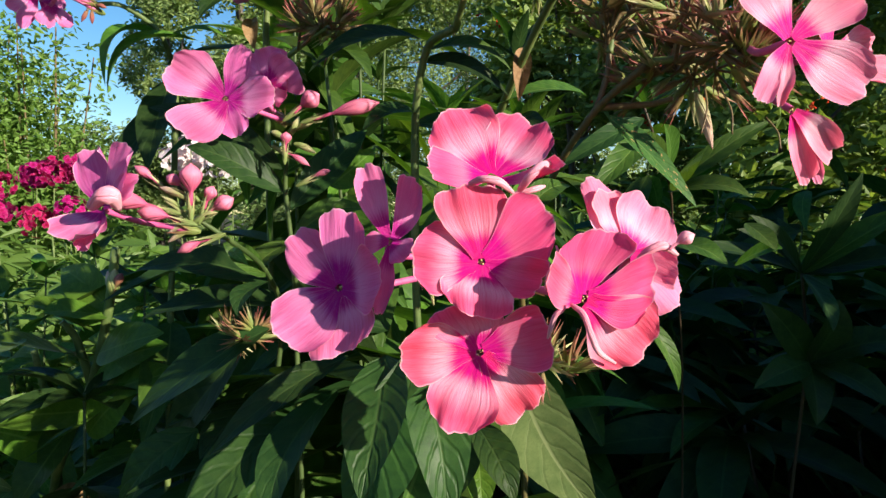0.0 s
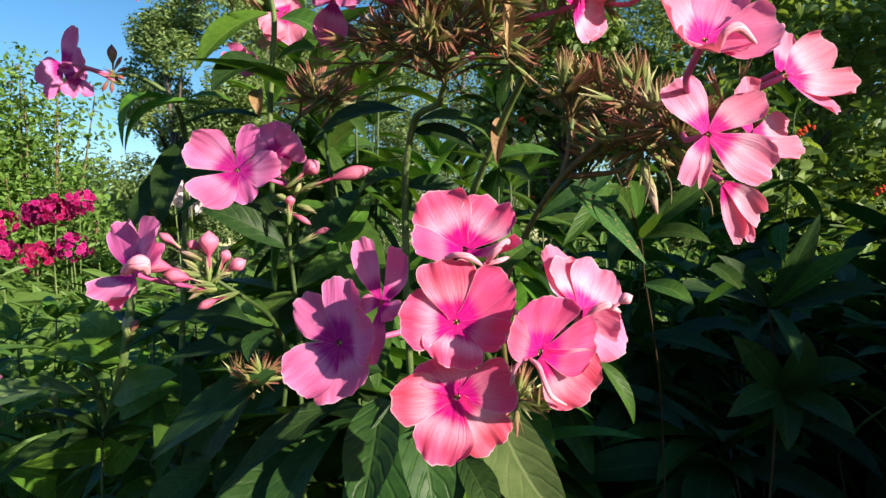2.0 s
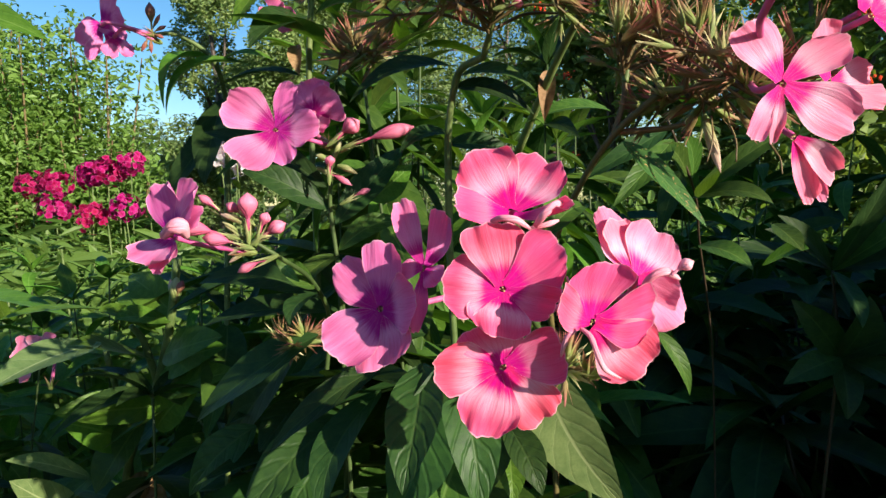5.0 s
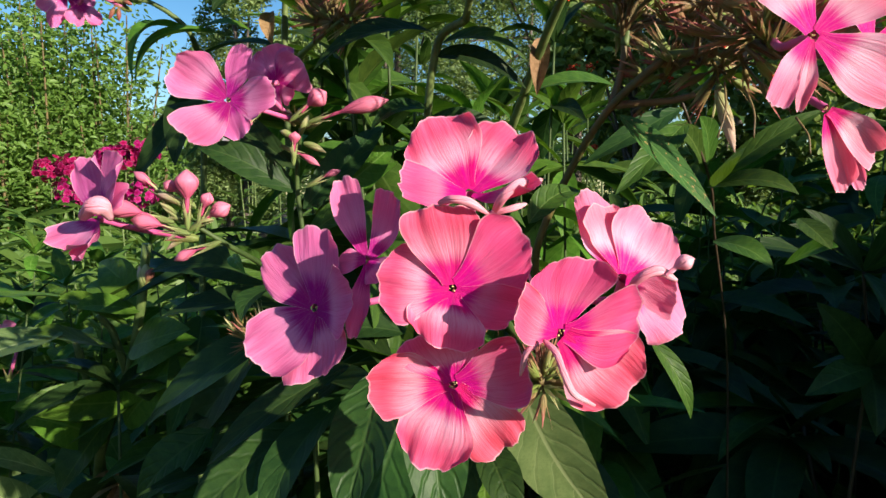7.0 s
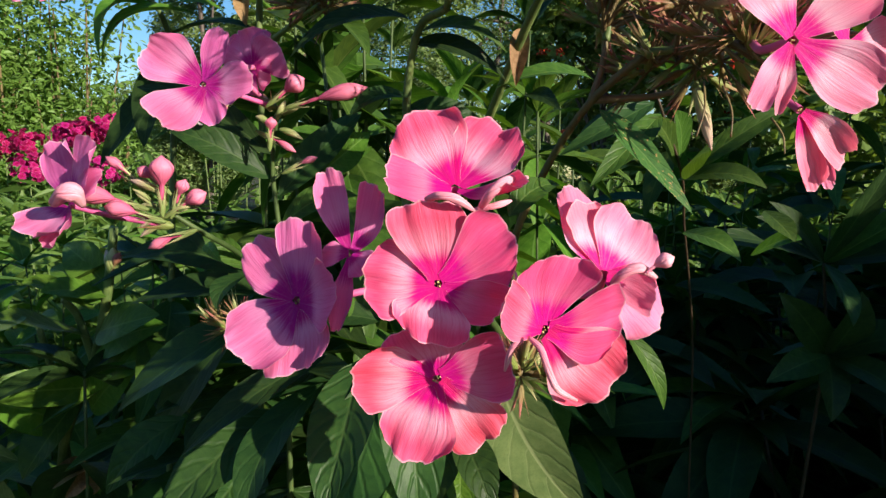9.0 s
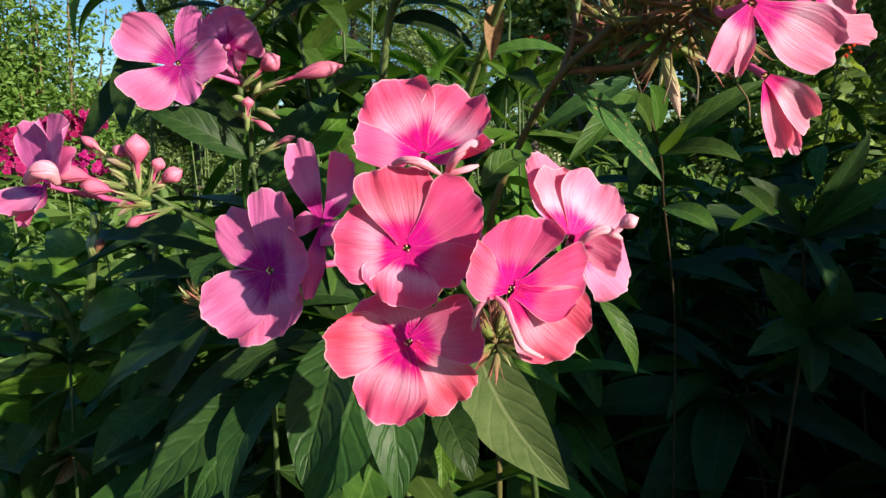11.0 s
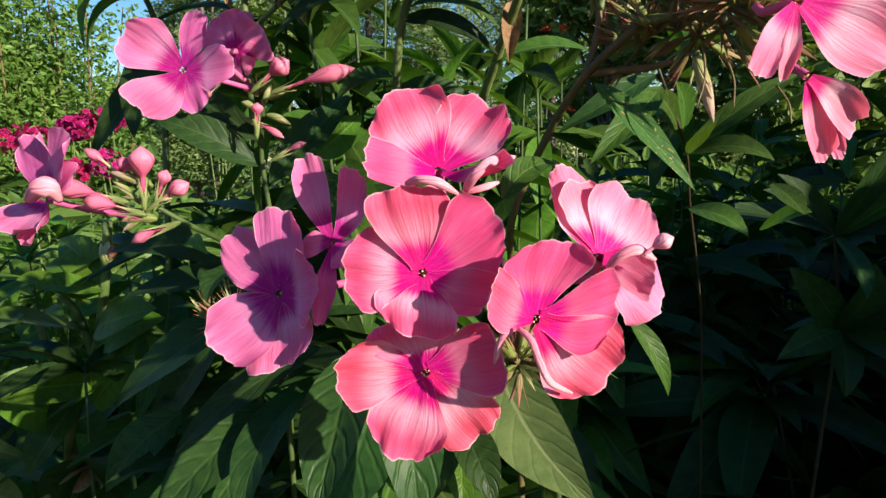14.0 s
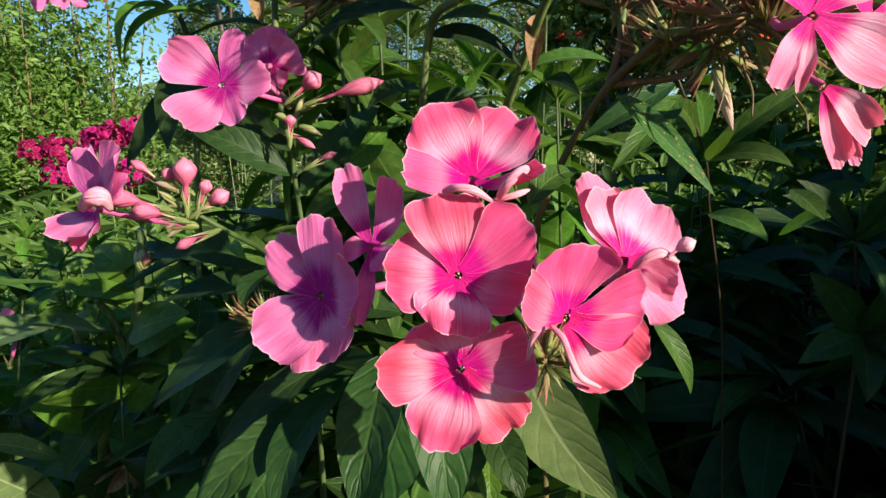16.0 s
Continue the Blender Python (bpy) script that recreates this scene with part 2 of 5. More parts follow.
def mesh_from(name, verts, faces, uvs=None, mat=None, smooth=True):
    me = bpy.data.meshes.new(name)
    me.from_pydata([tuple(v) for v in verts], [], faces)
    if smooth:
        me.polygons.foreach_set("use_smooth", [True] * len(me.polygons))
    if uvs is not None:
        layer = me.uv_layers.new(name="UVMap")
        idx = np.empty(len(me.loops), dtype=np.int32)
        me.loops.foreach_get("vertex_index", idx)
        layer.data.foreach_set("uv", np.asarray(uvs, dtype=np.float32)[idx].ravel())
    if mat:
        me.materials.append(mat)
    return me


def part(name, verts, faces, uvs, mat, parent, at, label=""):
    """Links one mesh, given in the world's metres, under a thing or a part, with its origin at `at`."""
    at = Vector(at)
    ob = new(name, mesh_from(name, [Vector(v) - at for v in verts], faces, uvs, mat))
    ob.parent = parent
    ob.location = at - ORIGIN[parent.name]
    ORIGIN[ob.name] = at
    if label:
        ob["label"] = label
    return ob


def grid_faces(n, m):
    return [(i * m + j, i * m + j + 1, (i + 1) * m + j + 1, (i + 1) * m + j) for i in range(n - 1) for j in range(m - 1)]


def smooth_path(points, steps=5):
    p = [Vector(q) for q in points]
    if len(p) < 3:
        return [p[0].lerp(p[-1], i / steps) for i in range(steps + 1)]
    p = [p[0] * 2 - p[1]] + p + [p[-1] * 2 - p[-2]]
    res = []
    for i in range(1, len(p) - 2):
        a, b, c, d = p[i - 1:i + 3]
        mb = (c - a).normalized() * min((b - a).length, (c - b).length)
        mc = (d - b).normalized() * min((c - b).length, (d - c).length)
        for s in range(steps):
            t = s / steps
            res.append(b * (2 * t ** 3 - 3 * t * t + 1) + mb * (t ** 3 - 2 * t * t + t) + c * (3 * t * t - 2 * t ** 3) + mc * (t ** 3 - t * t))
    res.append(p[-2])
    return res


def tube(points, r0, r1, sides=8, cap=True, profile=None):
    path = smooth_path(points)
    verts, faces, uvs = [], [], []
    n = len(path)
    up = Vector((0.31, 0.2, 0.93))
    for i, q in enumerate(path):
        d = (path[min(i + 1, n - 1)] - path[max(i - 1, 0)]).normalized()
        x = d.cross(up)
        if x.length < 0.1:
            x = d.cross(Vector((1, 0, 0)))
        x.normalize()
        y = d.cross(x)
        t = i / (n - 1)
        r = (r0 + (r1 - r0) * t) * (profile(t) if profile else 1)
        for s in range(sides):
            a = 2 * math.pi * s / sides
            verts.append(q + (x * math.cos(a) + y * math.sin(a)) * r)
            uvs.append((s / sides, t))
    for i in range(n - 1):
        for s in range(sides):
            faces.append((i * sides + s, i * sides + (s + 1) % sides, (i + 1) * sides + (s + 1) % sides, (i + 1) * sides + s))
    if cap:
        faces.append(tuple(range(sides - 1, -1, -1)))
        faces.append(tuple((n - 1) * sides + s for s in range(sides)))
    return verts, faces, uvs


def stalk(plant, points, r0, r1, mat, name="stalk", label=""):
    v, f, u = tube(points, r0, r1)
    return part(name, v, f, u, mat, plant, points[0], label)


def basis_of(n):
    n = Vector(n).normalized()
    x = Vector((0, 0, 1)).cross(n)
    if x.length < 1e-3:
        x = Vector((1, 0, 0))
    x.normalize()
    return x, n.cross(x), n


def petal_grid(eye, frame_, ang, length, width, lift, curl, cup, seed, n=17, m=21, wave=1.0, tilt=4.0, bend=0.0, blunt=0.24, shoulder=0.66):
    """One petal: a narrow claw that widens to a rounded, softly ruffled blade. tilt: degrees by which one edge lies over the next petal,
    bend: how far the tip leans aside, blunt: how far the corners are rounded off, shoulder: where along it the petal is widest."""
    x, y, z = frame_
    a = radians(ang)
    d = x * math.cos(a) + y * math.sin(a)
    e = z.cross(d)
    r = random.Random(seed)
    p1, p2, p3, p4 = (r.uniform(0, 6.3) for _ in range(4))
    notch, roll = r.uniform(0.0, 0.014), r.choice((-1, 1, 1)) * r.uniform(0.4, 1.5)
    slope = math.tan(radians(tilt))
    verts, uvs = [], []
    for i in range(n):
        s = i / (n - 1)
        q = min(1, s / shoulder)
        hw = width / 2 * (0.24 + 0.76 * (q * q * (3 - 2 * q)) ** 0.7) * (1 - 0.12 * max(0, (s - 0.8) / 0.2) ** 2)
        for j in range(m):
            w = 2 * j / (m - 1) - 1
            along = length * (0.05 + 0.95 * s * (1 - blunt * abs(w) ** 2.8 * s) - notch * s ** 4 * max(0, 1 - 9 * w * w))
            along *= 1 + s ** 3 * (0.014 * math.sin(8 * w + p1) + 0.008 * math.sin(17 * w + p2) + 0.004 * math.sin(31 * w + p4))
            h = lift * s ** 1.6 - curl * max(0, (s - 0.55) / 0.45) ** 2
            h += cup * hw * w * w * (0.4 + 0.6 * s) + slope * w * hw
            h += wave * width * s ** 3 * (0.06 * math.sin(4.5 * w + p1) + 0.04 * math.sin(8 * w + p2) * abs(w) + 0.01 * math.sin(19 * w + p3) * s)
            h += 0.02 * width * math.cos(w * 9 + p4) * s * (1.15 - s) - 0.016 * width * math.exp(-(w * 5) ** 2) * s * s
            h += roll * width * max(0, max(abs(w) * min(1, s * 1.6), s) - 0.82) ** 2
            side = hw * w * (1 + 0.022 * math.sin(8 * s + p2) + 0.01 * math.sin(21 * s + p4) * s) + bend * s * s
            verts.append(eye + d * along + e * side + z * h)
            uvs.append((j / (m - 1), s))
    return verts, grid_faces(n, m), uvs


SEED = [0]


def flower(plant, eye, normal, back, petals, mat=None, anthers=True, tube_mat=None):
    """A five-petalled flower: a slender tube with a green calyx, and petals in mm: angle, length, width, lift, curl, cup (and tilt, bend, bluntness, shoulder)."""
    mat = mat or PINK
    eye, back = Vector(eye), Vector(back)
    fr = basis_of(normal)
    mid = eye - fr[2] * min(0.012, (back - eye).length * 0.55)
    v, f, u = tube([back, mid, eye - fr[2] * 0.0004], 0.0009, 0.00085, 10, False, lambda t: 1.0 + 0.15 * t ** 4)
    body = part("flower", v, f, u, tube_mat or stem_pink, plant, eye)
    for ang, length, width, lift, curl, cup, *more in petals:
        SEED[0] += 1
        tilt, bend, blunt, shoulder = more or (4.0, 0.0, 0.24, 0.66)
        v, f, u = petal_grid(eye, fr, ang, length / 1000, width / 1000, lift / 1000, curl / 1000, cup, SEED[0], 19, 25, 1.0, tilt, bend / 1000, blunt, shoulder)
        part("petal", v, f, u, mat, body, eye)
    if anthers:
        for i in range(5):
            a = i * 1.257 + 0.4
            c = eye + (fr[0] * math.cos(a) + fr[1] * math.sin(a)) * (0.00025 + 0.0002 * ((i + SEED[0]) % 3)) + fr[2] * (-0.0012 + 0.0005 * ((2 * i + SEED[0]) % 3))
            av, af = [], []
            for k_ in range(6):
                b = k_ * math.pi / 3
                av.append(c + (fr[0] * math.cos(b) + fr[1] * math.sin(b)) * 0.00024 + fr[2] * 0.0001)
            av.append(c + fr[2] * 0.0005)
            av.append(c - fr[2] * 0.0005)
            for k_ in range(6):
                af.append((k_, (k_ + 1) % 6, 6))
                af.append(((k_ + 1) % 6, k_, 7))
            part("anther", av, af, None, anther, body, c, "cream-yellow anther in the throat")
    calyx(body, back - (mid - back).normalized() * 0.003, back + (mid - back).normalized() * 0.006, 0.0016, "calyx")
    return body


def petal_roll(body, points, r, mat):
    """A petal whose rim has rolled in: a slender, softly creased roll that follows the points."""
    v, f, u = tube(points, r / 1000, r / 1000, 12, True, lambda t: max(0.12, math.sin(math.pi * (0.1 + 0.84 * t)) ** 0.6 * (1 + 0.1 * math.sin(9 * t + r))))
    return part("petal", v, f, u, mat, body, points[0], "petal with a rolled-in pale rim")


def calyx(parent, base, tip, r, kind="calyx", teeth=5, name="calyx"):
    """A narrow cup with pointed teeth that spread a little."""
    base, tip = Vector(base), Vector(tip)
    d = (tip - base).normalized()
    x, y, _ = basis_of(d)
    L = (tip - base).length
    n = teeth * 2
    verts, uvs, faces = [], [], []
    rings = [(0.0, 0.35), (0.15, 0.85), (0.34, 1.0)]
    for t, k_ in rings:
        for i in range(n):
            a = 2 * math.pi * i / n
            verts.append(base + d * L * t + (x * math.cos(a) + y * math.sin(a)) * r * k_)
            uvs.append((i / n, t))
    for q in range(len(rings) - 1):
        for i in range(n):
            faces.append((q * n + i, q * n + (i + 1) % n, (q + 1) * n + (i + 1) % n, (q + 1) * n + i))
    top = (len(rings) - 1) * n
    for i in range(teeth):
        a = 2 * math.pi * (2 * i + 1) / n
        o = len(verts)
        spread = 1.2 + 2.0 * ((i * 7 + int(L * 9e5)) % 5) / 5
        verts.append(base + d * L * (0.85 + 0.3 * ((i * 3 + int(L * 4e5)) % 4) / 4) + (x * math.cos(a) + y * math.sin(a)) * r * spread)
        uvs.append((i / teeth, 1.0))
        faces.append((top + 2 * i, top + 2 * i + 1, o))
        faces.append((top + 2 * i + 1, top + (2 * i + 2) % n, o))
    return part(name, verts, faces, uvs, BUD[kind], parent, base)


def bud(plant, base, tip, width, kind="bud"):
    base, tip = Vector(base), Vector(tip)
    prof = lambda t: max(0.04, (0.2 if t < 0.3 else 0.2 + 0.8 * math.sin(min(1, (t - 0.3) / 0.4) * math.pi / 2)) * (1 if t < 0.7 else max(0.05, 1 - ((t - 0.7) / 0.3) ** 1.7)))
    if kind in ("green", "cream"):
        prof = lambda t: max(0.06, math.sin(math.pi * min(1, 0.12 + 0.88 * t)) ** 0.8)
    pts = [base.lerp(tip, i / 4) + Vector((0, 0, 0.0004 * math.sin(i))) for i in range(5)]
    v, f, u = tube(pts, width * 0.45, width * 0.45, 12, True, prof)
    ob = part("bud", v, f, u, BUD[kind], plant, base)
    if kind == "bud":
        d = (tip - base).normalized()
        calyx(ob, base - d * 0.005, base + d * 0.005, 0.001, "green")
    return ob


def leaf_grid(base, tip, width, face, arch, fold, seed=0, n=15, m=9, twist=0.0):
    """A lance-shaped blade that arches from base to tip, folded a little along its midrib."""
    base, tip, face = Vector(base), Vector(tip), Vector(face).normalized()
    r = random.Random(seed)
    p, wob, sway = r.uniform(0, 6.3), r.uniform(0.3, 1.0), r.uniform(-0.06, 0.06)
    L = (tip - base).length
    ctrl = (base + tip) / 2 + face * arch * 2
    verts, uvs = [], []
    for i in range(n):
        t = i / (n - 1)
        c = base * (1 - t) ** 2 + ctrl * 2 * t * (1 - t) + tip * t * t
        d = ((ctrl - base) * (1 - t) + (tip - ctrl) * t).normalized()
        e = d.cross(face)
        e.normalize()
        nn = e.cross(d)
        if twist:
            q = Matrix.Rotation(twist * t, 3, d)
            e, nn = q @ e, q @ nn
        c = c + e * sway * L * math.sin(math.pi * t)
        prof = (0.05 + 0.95 * math.sin(math.pi * t ** 0.80) ** 0.85 if 0 < t < 1 else 0.05 * (1 - t)) * (1 - 0.35 * t ** 5)
        hw = width / 2 * prof
        for j in range(m):
            w = 2 * j / (m - 1) - 1
            h = fold * hw * (abs(w) ** 1.3 - 0.3) + 0.05 * hw * wob * math.sin(9 * t + p + 1.5 * w) * abs(w)
            verts.append(c + e * hw * w * (1 - 0.12 * fold) + nn * h)
            uvs.append((j / (m - 1), t))
    return verts, grid_faces(n, m), uvs


def leaf(plant, base, tip, width, face, arch, mat, fold=0.25, twist=0.0, label="", name="leaf"):
    SEED[0] += 1
    v, f, u = leaf_grid(base, tip, width, face, arch, fold, SEED[0], twist=twist)
    return part(name, v, f, u, mat, plant, base, label)


def spiky_head(plant, centre, radius, count, seed, up=(0, 0, 1), kind="dry", stretch=(1, 1, 0.8), anchor=None):
    """A faded flower head: thin branchlets that carry narrow, spreading calyces."""
    r = random.Random(seed)
    centre = Vector(centre)
    anchor = Vector(anchor) if anchor else centre - Vector(up) * radius * 0.9
    stalk(plant, [anchor, anchor.lerp(centre, 0.5) + Vector((0.001, 0, 0.001)), centre], 0.0013, 0.0007, stem_green, "axis")
    for b_ in range(max(4, count // 9)):
        v, f, u = [], [], []
        d = Vector((r.gauss(0, 1), r.gauss(0, 1), abs(r.gauss(0.3, 0.7)))).normalized()
        hub = centre + Vector((d.x * stretch[0], d.y * stretch[1], (d.z - 0.25) * stretch[2])) * radius * r.uniform(0.25, 1.0)
        ends = []
        root = anchor.lerp(centre, r.uniform(0.35, 1.0))
        tubes = [([root, root.lerp(hub, 0.5) + Vector((0, 0, 0.003)), hub], 0.0007, 0.0005)]
        for c_ in range(7):
            e = (d * 0.6 + Vector((r.gauss(0, 0.6), r.gauss(0, 0.6), r.gauss(0.25, 0.6)))).normalized()
            s = hub + e * radius * r.uniform(0.05, 0.3)
            tubes.append(([hub, s], 0.0004, 0.0004))
            ends.append((s, e))
        for j_, (pts, ra, rb_) in enumerate(tubes):
            tv, tf, tu = tube(pts, ra, rb_, 5, j_ > 0)
            if j_ == 0:
                fork = len(tv) - 5
                v, f, u = tv, tf, tu
                continue
            # each twig grows out of the last ring of the branchlet
            o = len(v) - 5
            v += tv[5:]
            u += tu[5:]
            f += [tuple(q + o if q > 4 else q + fork for q in g) for g in tf[:-2] + tf[-1:]]
        twig = part("branchlet", v, f, u, stem_brown, plant, hub)
        for s, e in ends:
            q = r.random()
            calyx(twig, s, s + e * r.uniform(0.008, 0.0135), r.uniform(0.0008, 0.0015), kind if q < 0.42 else "calyx" if q < 0.84 else "green", 5)


def leaf_pairs(plant, points, low, high, mat, seed, size=1.0, step=0.03):
    """Leaves in crossed pairs along a stalk between two heights."""
    r = random.Random(seed)
    path = smooth_path(points, 12)
    z, i = low, r.randint(0, 3)
    while z < high:
        p = min(path, key=lambda q: abs(q.z - z))
        for sgn in (0, math.pi):
            a = i * 1.5708 + sgn + r.uniform(-0.4, 0.4) + seed
            L = size * r.uniform(0.065, 0.105)
            d = Vector((math.cos(a), math.sin(a), r.uniform(-0.75, 0.15))).normalized()
            tip = p + d * L
            if tip.y < 0.2 and abs(tip.x) < 0.2 and tip.z > 0.74 or tip.y < 0.12 or tip.x > 0.035 and tip.y < 0.36:
                continue
            leaf(plant, p, tip, L * r.uniform(0.25, 0.35), Vector((-d.x, -d.y, 1.2)), L * 0.07, mat, r.uniform(0.15, 0.4))
        z += step * r.uniform(0.8, 1.25)
        i += 1


# ---- ground ----
def ground_sheet():
    n = 70
    verts, faces = [], []
    ts = [math.copysign(abs(q) ** 3, q) * 2500 for q in np.linspace(-1, 1, n)]
    for yy in ts:
        for xx in ts:
            d = math.hypot(xx, yy)
            verts.append((xx, yy, 0.03 * noise.noise(Vector((xx * 0.9, yy * 0.9, 0))) if d < 30 else 0))
    me = mesh_from("ground", verts, grid_faces(n, n), None, soil)
    return tagged(new("ground", me), "dark garden soil with low green growth between plants", "ground", kind="structure")


ground_sheet()

# ---- background ----
def leaf_cloud(name, parent, origin, blobs, count, size, mat, seed, flat=0.4, aspect=2.2):
    """Many small pointed leaves gathered in uneven clumps, in one mesh."""
    r = random.Random(seed)
    verts, faces, uvs = [], [], []
    tot = sum(b[3] ** 2 for b in blobs)
    for bx, by, bz, br in blobs:
        k_ = max(1, int(count * br ** 2 / tot))
        for _ in range(k_):
            d = Vector((r.gauss(0, 1), r.gauss(0, 1), r.gauss(0, 1))).normalized()
            c = Vector((bx, by, bz)) + d * br * r.uniform(0.35, 1.08) ** 0.6
            if c.z < 0.03:
                continue
            a = Vector((r.gauss(0, 1), r.gauss(0, 1), r.gauss(-0.35, flat))).normalized()
            nn = (d * 0.6 + Vector((r.gauss(0, 0.5), r.gauss(0, 0.5), 0.7 + r.gauss(0, 0.4)))).normalized()
            e = a.cross(nn).normalized()
            nn = e.cross(a)
            L = size * r.uniform(0.6, 1.25)
            w = L / aspect
            o = len(verts)
            verts += [c, c + a * L * 0.3 + e * w * 0.42 + nn * w * 0.1, c + a * L * 0.68 + e * w * 0.4 + nn * w * 0.08, c + a * L - nn * w * 0.25, c + a * L * 0.68 - e * w * 0.4 + nn * w * 0.08, c + a * L * 0.3 - e * w * 0.42 + nn * w * 0.1]
            faces += [(o, o + 1, o + 2, o + 3), (o, o + 3, o + 4, o + 5)]
    at = Vector(origin)
    ob = new(name, mesh_from(name, [q - at for q in verts], faces, None, mat, False))
    ob.parent = parent
    ob.location = at - ORIGIN[parent.name]
    ORIGIN[ob.name] = at
    return ob


def tree(at, height, spread, trunk_r, count, size, mat, seed, label, low=0.25, category="tree", name="tree", blobs_n=34, limbs_n=8, aspect=2.2):
    r = random.Random(seed)
    at = Vector(at)
    th = thing(name, at, label, category)
    top = at + Vector((r.uniform(-0.2, 0.2), r.uniform(-0.2, 0.2), height * 0.8))
    v, f, u = tube([at, at.lerp(top, 0.5) + Vector((r.uniform(-0.1, 0.1), 0.05, 0)), top], trunk_r, trunk_r * 0.25, 9)
    trunk = part("trunk", v, f, u, bark, th, at)
    blobs = []
    for i in range(blobs_n):
        z = height * r.uniform(low, 0.95)
        k_ = math.sin(math.pi * min(1, 0.18 + 0.8 * (z / height - low) / (1 - low))) ** 0.7
        a = r.uniform(0, 6.283)
        q = spread * k_ * r.uniform(0.25, 0.95)
        blobs.append((at.x + q * math.cos(a), at.y + q * math.sin(a), z, spread * r.uniform(0.14, 0.32)))
    for i in range(limbs_n):
        b = blobs[i]
        s = at.lerp(top, r.uniform(0.3, 0.8))
        v, f, u = tube([s, s.lerp(Vector(b[:3]), 0.5) + Vector((0, 0, 0.1)), Vector(b[:3])], trunk_r * 0.35, trunk_r * 0.08, 6)
        part("limb", v, f, u, bark, trunk, s)
    leaf_cloud("crown", th, (at.x, at.y, height * 0.6), blobs, count, size, mat, seed + 1, aspect=aspect)
    return th


def leafy_shrub(at, height, seed, label, stems=9, mat=None, count=2600, size=0.055, spread=0.5, name="shrub"):
    """Upright leafy rods from one base, the leaves in whorls up the rods."""
    r = random.Random(seed)
    at = Vector(at)
    th = thing(name, at, label, "shrub", "shrubs along the garden's edge")
    blobs = []
    for i in range(stems):
        a, q = r.uniform(0, 6.283), spread * math.sqrt(r.uniform(0.02, 1))
        h = height * r.uniform(0.72, 1.05)
        foot = at + Vector((q * 0.5 * math.cos(a), q * 0.5 * math.sin(a), 0))
        head = at + Vector((q * math.cos(a), q * math.sin(a), h))
        v, f, u = tube([foot, foot.lerp(head, 0.5) + Vector((r.uniform(-0.05, 0.05), 0, 0)), head], 0.011, 0.003, 6)
        part("rod", v, f, u, stem_brown, th, foot)
        for j in range(11):
            p = foot.lerp(head, 0.12 + 0.88 * j / 10)
            blobs.append((p.x, p.y, p.z, 0.2 - 0.11 * j / 10))
    leaf_cloud("foliage", th, (at.x, at.y, height * 0.5), blobs, count, size, mat or shrub_leaf, seed + 5, aspect=2.0)
    return th


rb = random.Random(11)
# left shrubs, a sunlit row
SHRUB_TEXT = "tall sunlit green shrub with small pointed leaves"
for x_, y_, h_ in ((-1.95, 3.0, 1.62), (-2.25, 3.1, 1.8), (-2.6, 3.2, 1.95), (-1.75, 3.05, 1.22), (-2.9, 2.9, 2.0), (-2.15, 2.75, 1.4), (-2.5, 2.8, 1.75)):
    leafy_shrub((x_, y_, 0), h_, rb.randint(0, 9999), SHRUB_TEXT, 15, None, 21000, 0.036, 0.34)

TREE_TEXT = "garden tree with a loose, sunlit olive-green crown"
for x_, y_, h_, s_ in ((-3.45, 8.6, 4.2, 1.15), (-2.3, 8.0, 4.8, 1.2), (-1.6, 9.5, 5.5, 1.9), (0.9, 8.5, 5.2, 1.9), (-5.6, 13.0, 2.2, 1.3), (-7.6, 14.0, 2.3, 1.5), (3.3, 9.5, 5.6, 2.2), (-2.4, 13, 5.0, 2.4), (6.3, 9.0, 5.5, 2.3), (-10, 15, 2.6, 1.7), (0.4, 14, 6.5, 2.6)):
    tree((x_, y_, 0), h_, s_, 0.09, 32000, 0.064, tree_leaf, rb.randint(0, 9999), TREE_TEXT, 0.16)
for i in range(26):
    a_ = radians(-80 + 16.5 * i * 0.85)
    q_ = rb.uniform(17, 21)
    tree((q_ * math.sin(a_), q_ * math.cos(a_), 0), rb.uniform(2.2, 2.9), rb.uniform(1.8, 2.6), 0.12, 3000, 0.22, tree_leaf, rb.randint(0, 9999), "low bushy tree in the far hedge line", 0.05)
for x_, y_, h_, s_ in ((1.75, 3.3, 2.5, 0.95), (2.9, 3.0, 2.7, 1.1), (2.4, 4.4, 3.0, 1.2), (0.9, 4.3, 2.6, 0.8)):
    th = tree((x_, y_, 0), h_, s_, 0.035, 11000, 0.062, berry_leaf, rb.randint(0, 9999), "dense green shrub hung with clusters of small red berries", 0.12, "shrub", "berry_shrub", aspect=1.25)
    for i in range(14):
        a, z = rb.uniform(0, 6.283), rb.uniform(0.4, 0.95) * h_
        c = Vector((x_ + s_ * 0.85 * math.cos(a), y_ - abs(s_ * 0.85 * math.sin(a)), z))
        bm = bmesh.new()
        for j in range(16):
            d = Vector((rb.gauss(0, 1), rb.gauss(0, 1), rb.gauss(0, 0.7))) * 0.016
            bmesh.ops.create_icosphere(bm, subdivisions=1, radius=0.0075, matrix=Matrix.Translation(d))
        me = bpy.data.meshes.new("berry_spray")
        bm.to_mesh(me)
        bm.free()
        me.materials.append(berry_red)
        ob = new("berry_spray", me)
        ob.parent = th
        ob.location = c - Vector((x_, y_, 0))


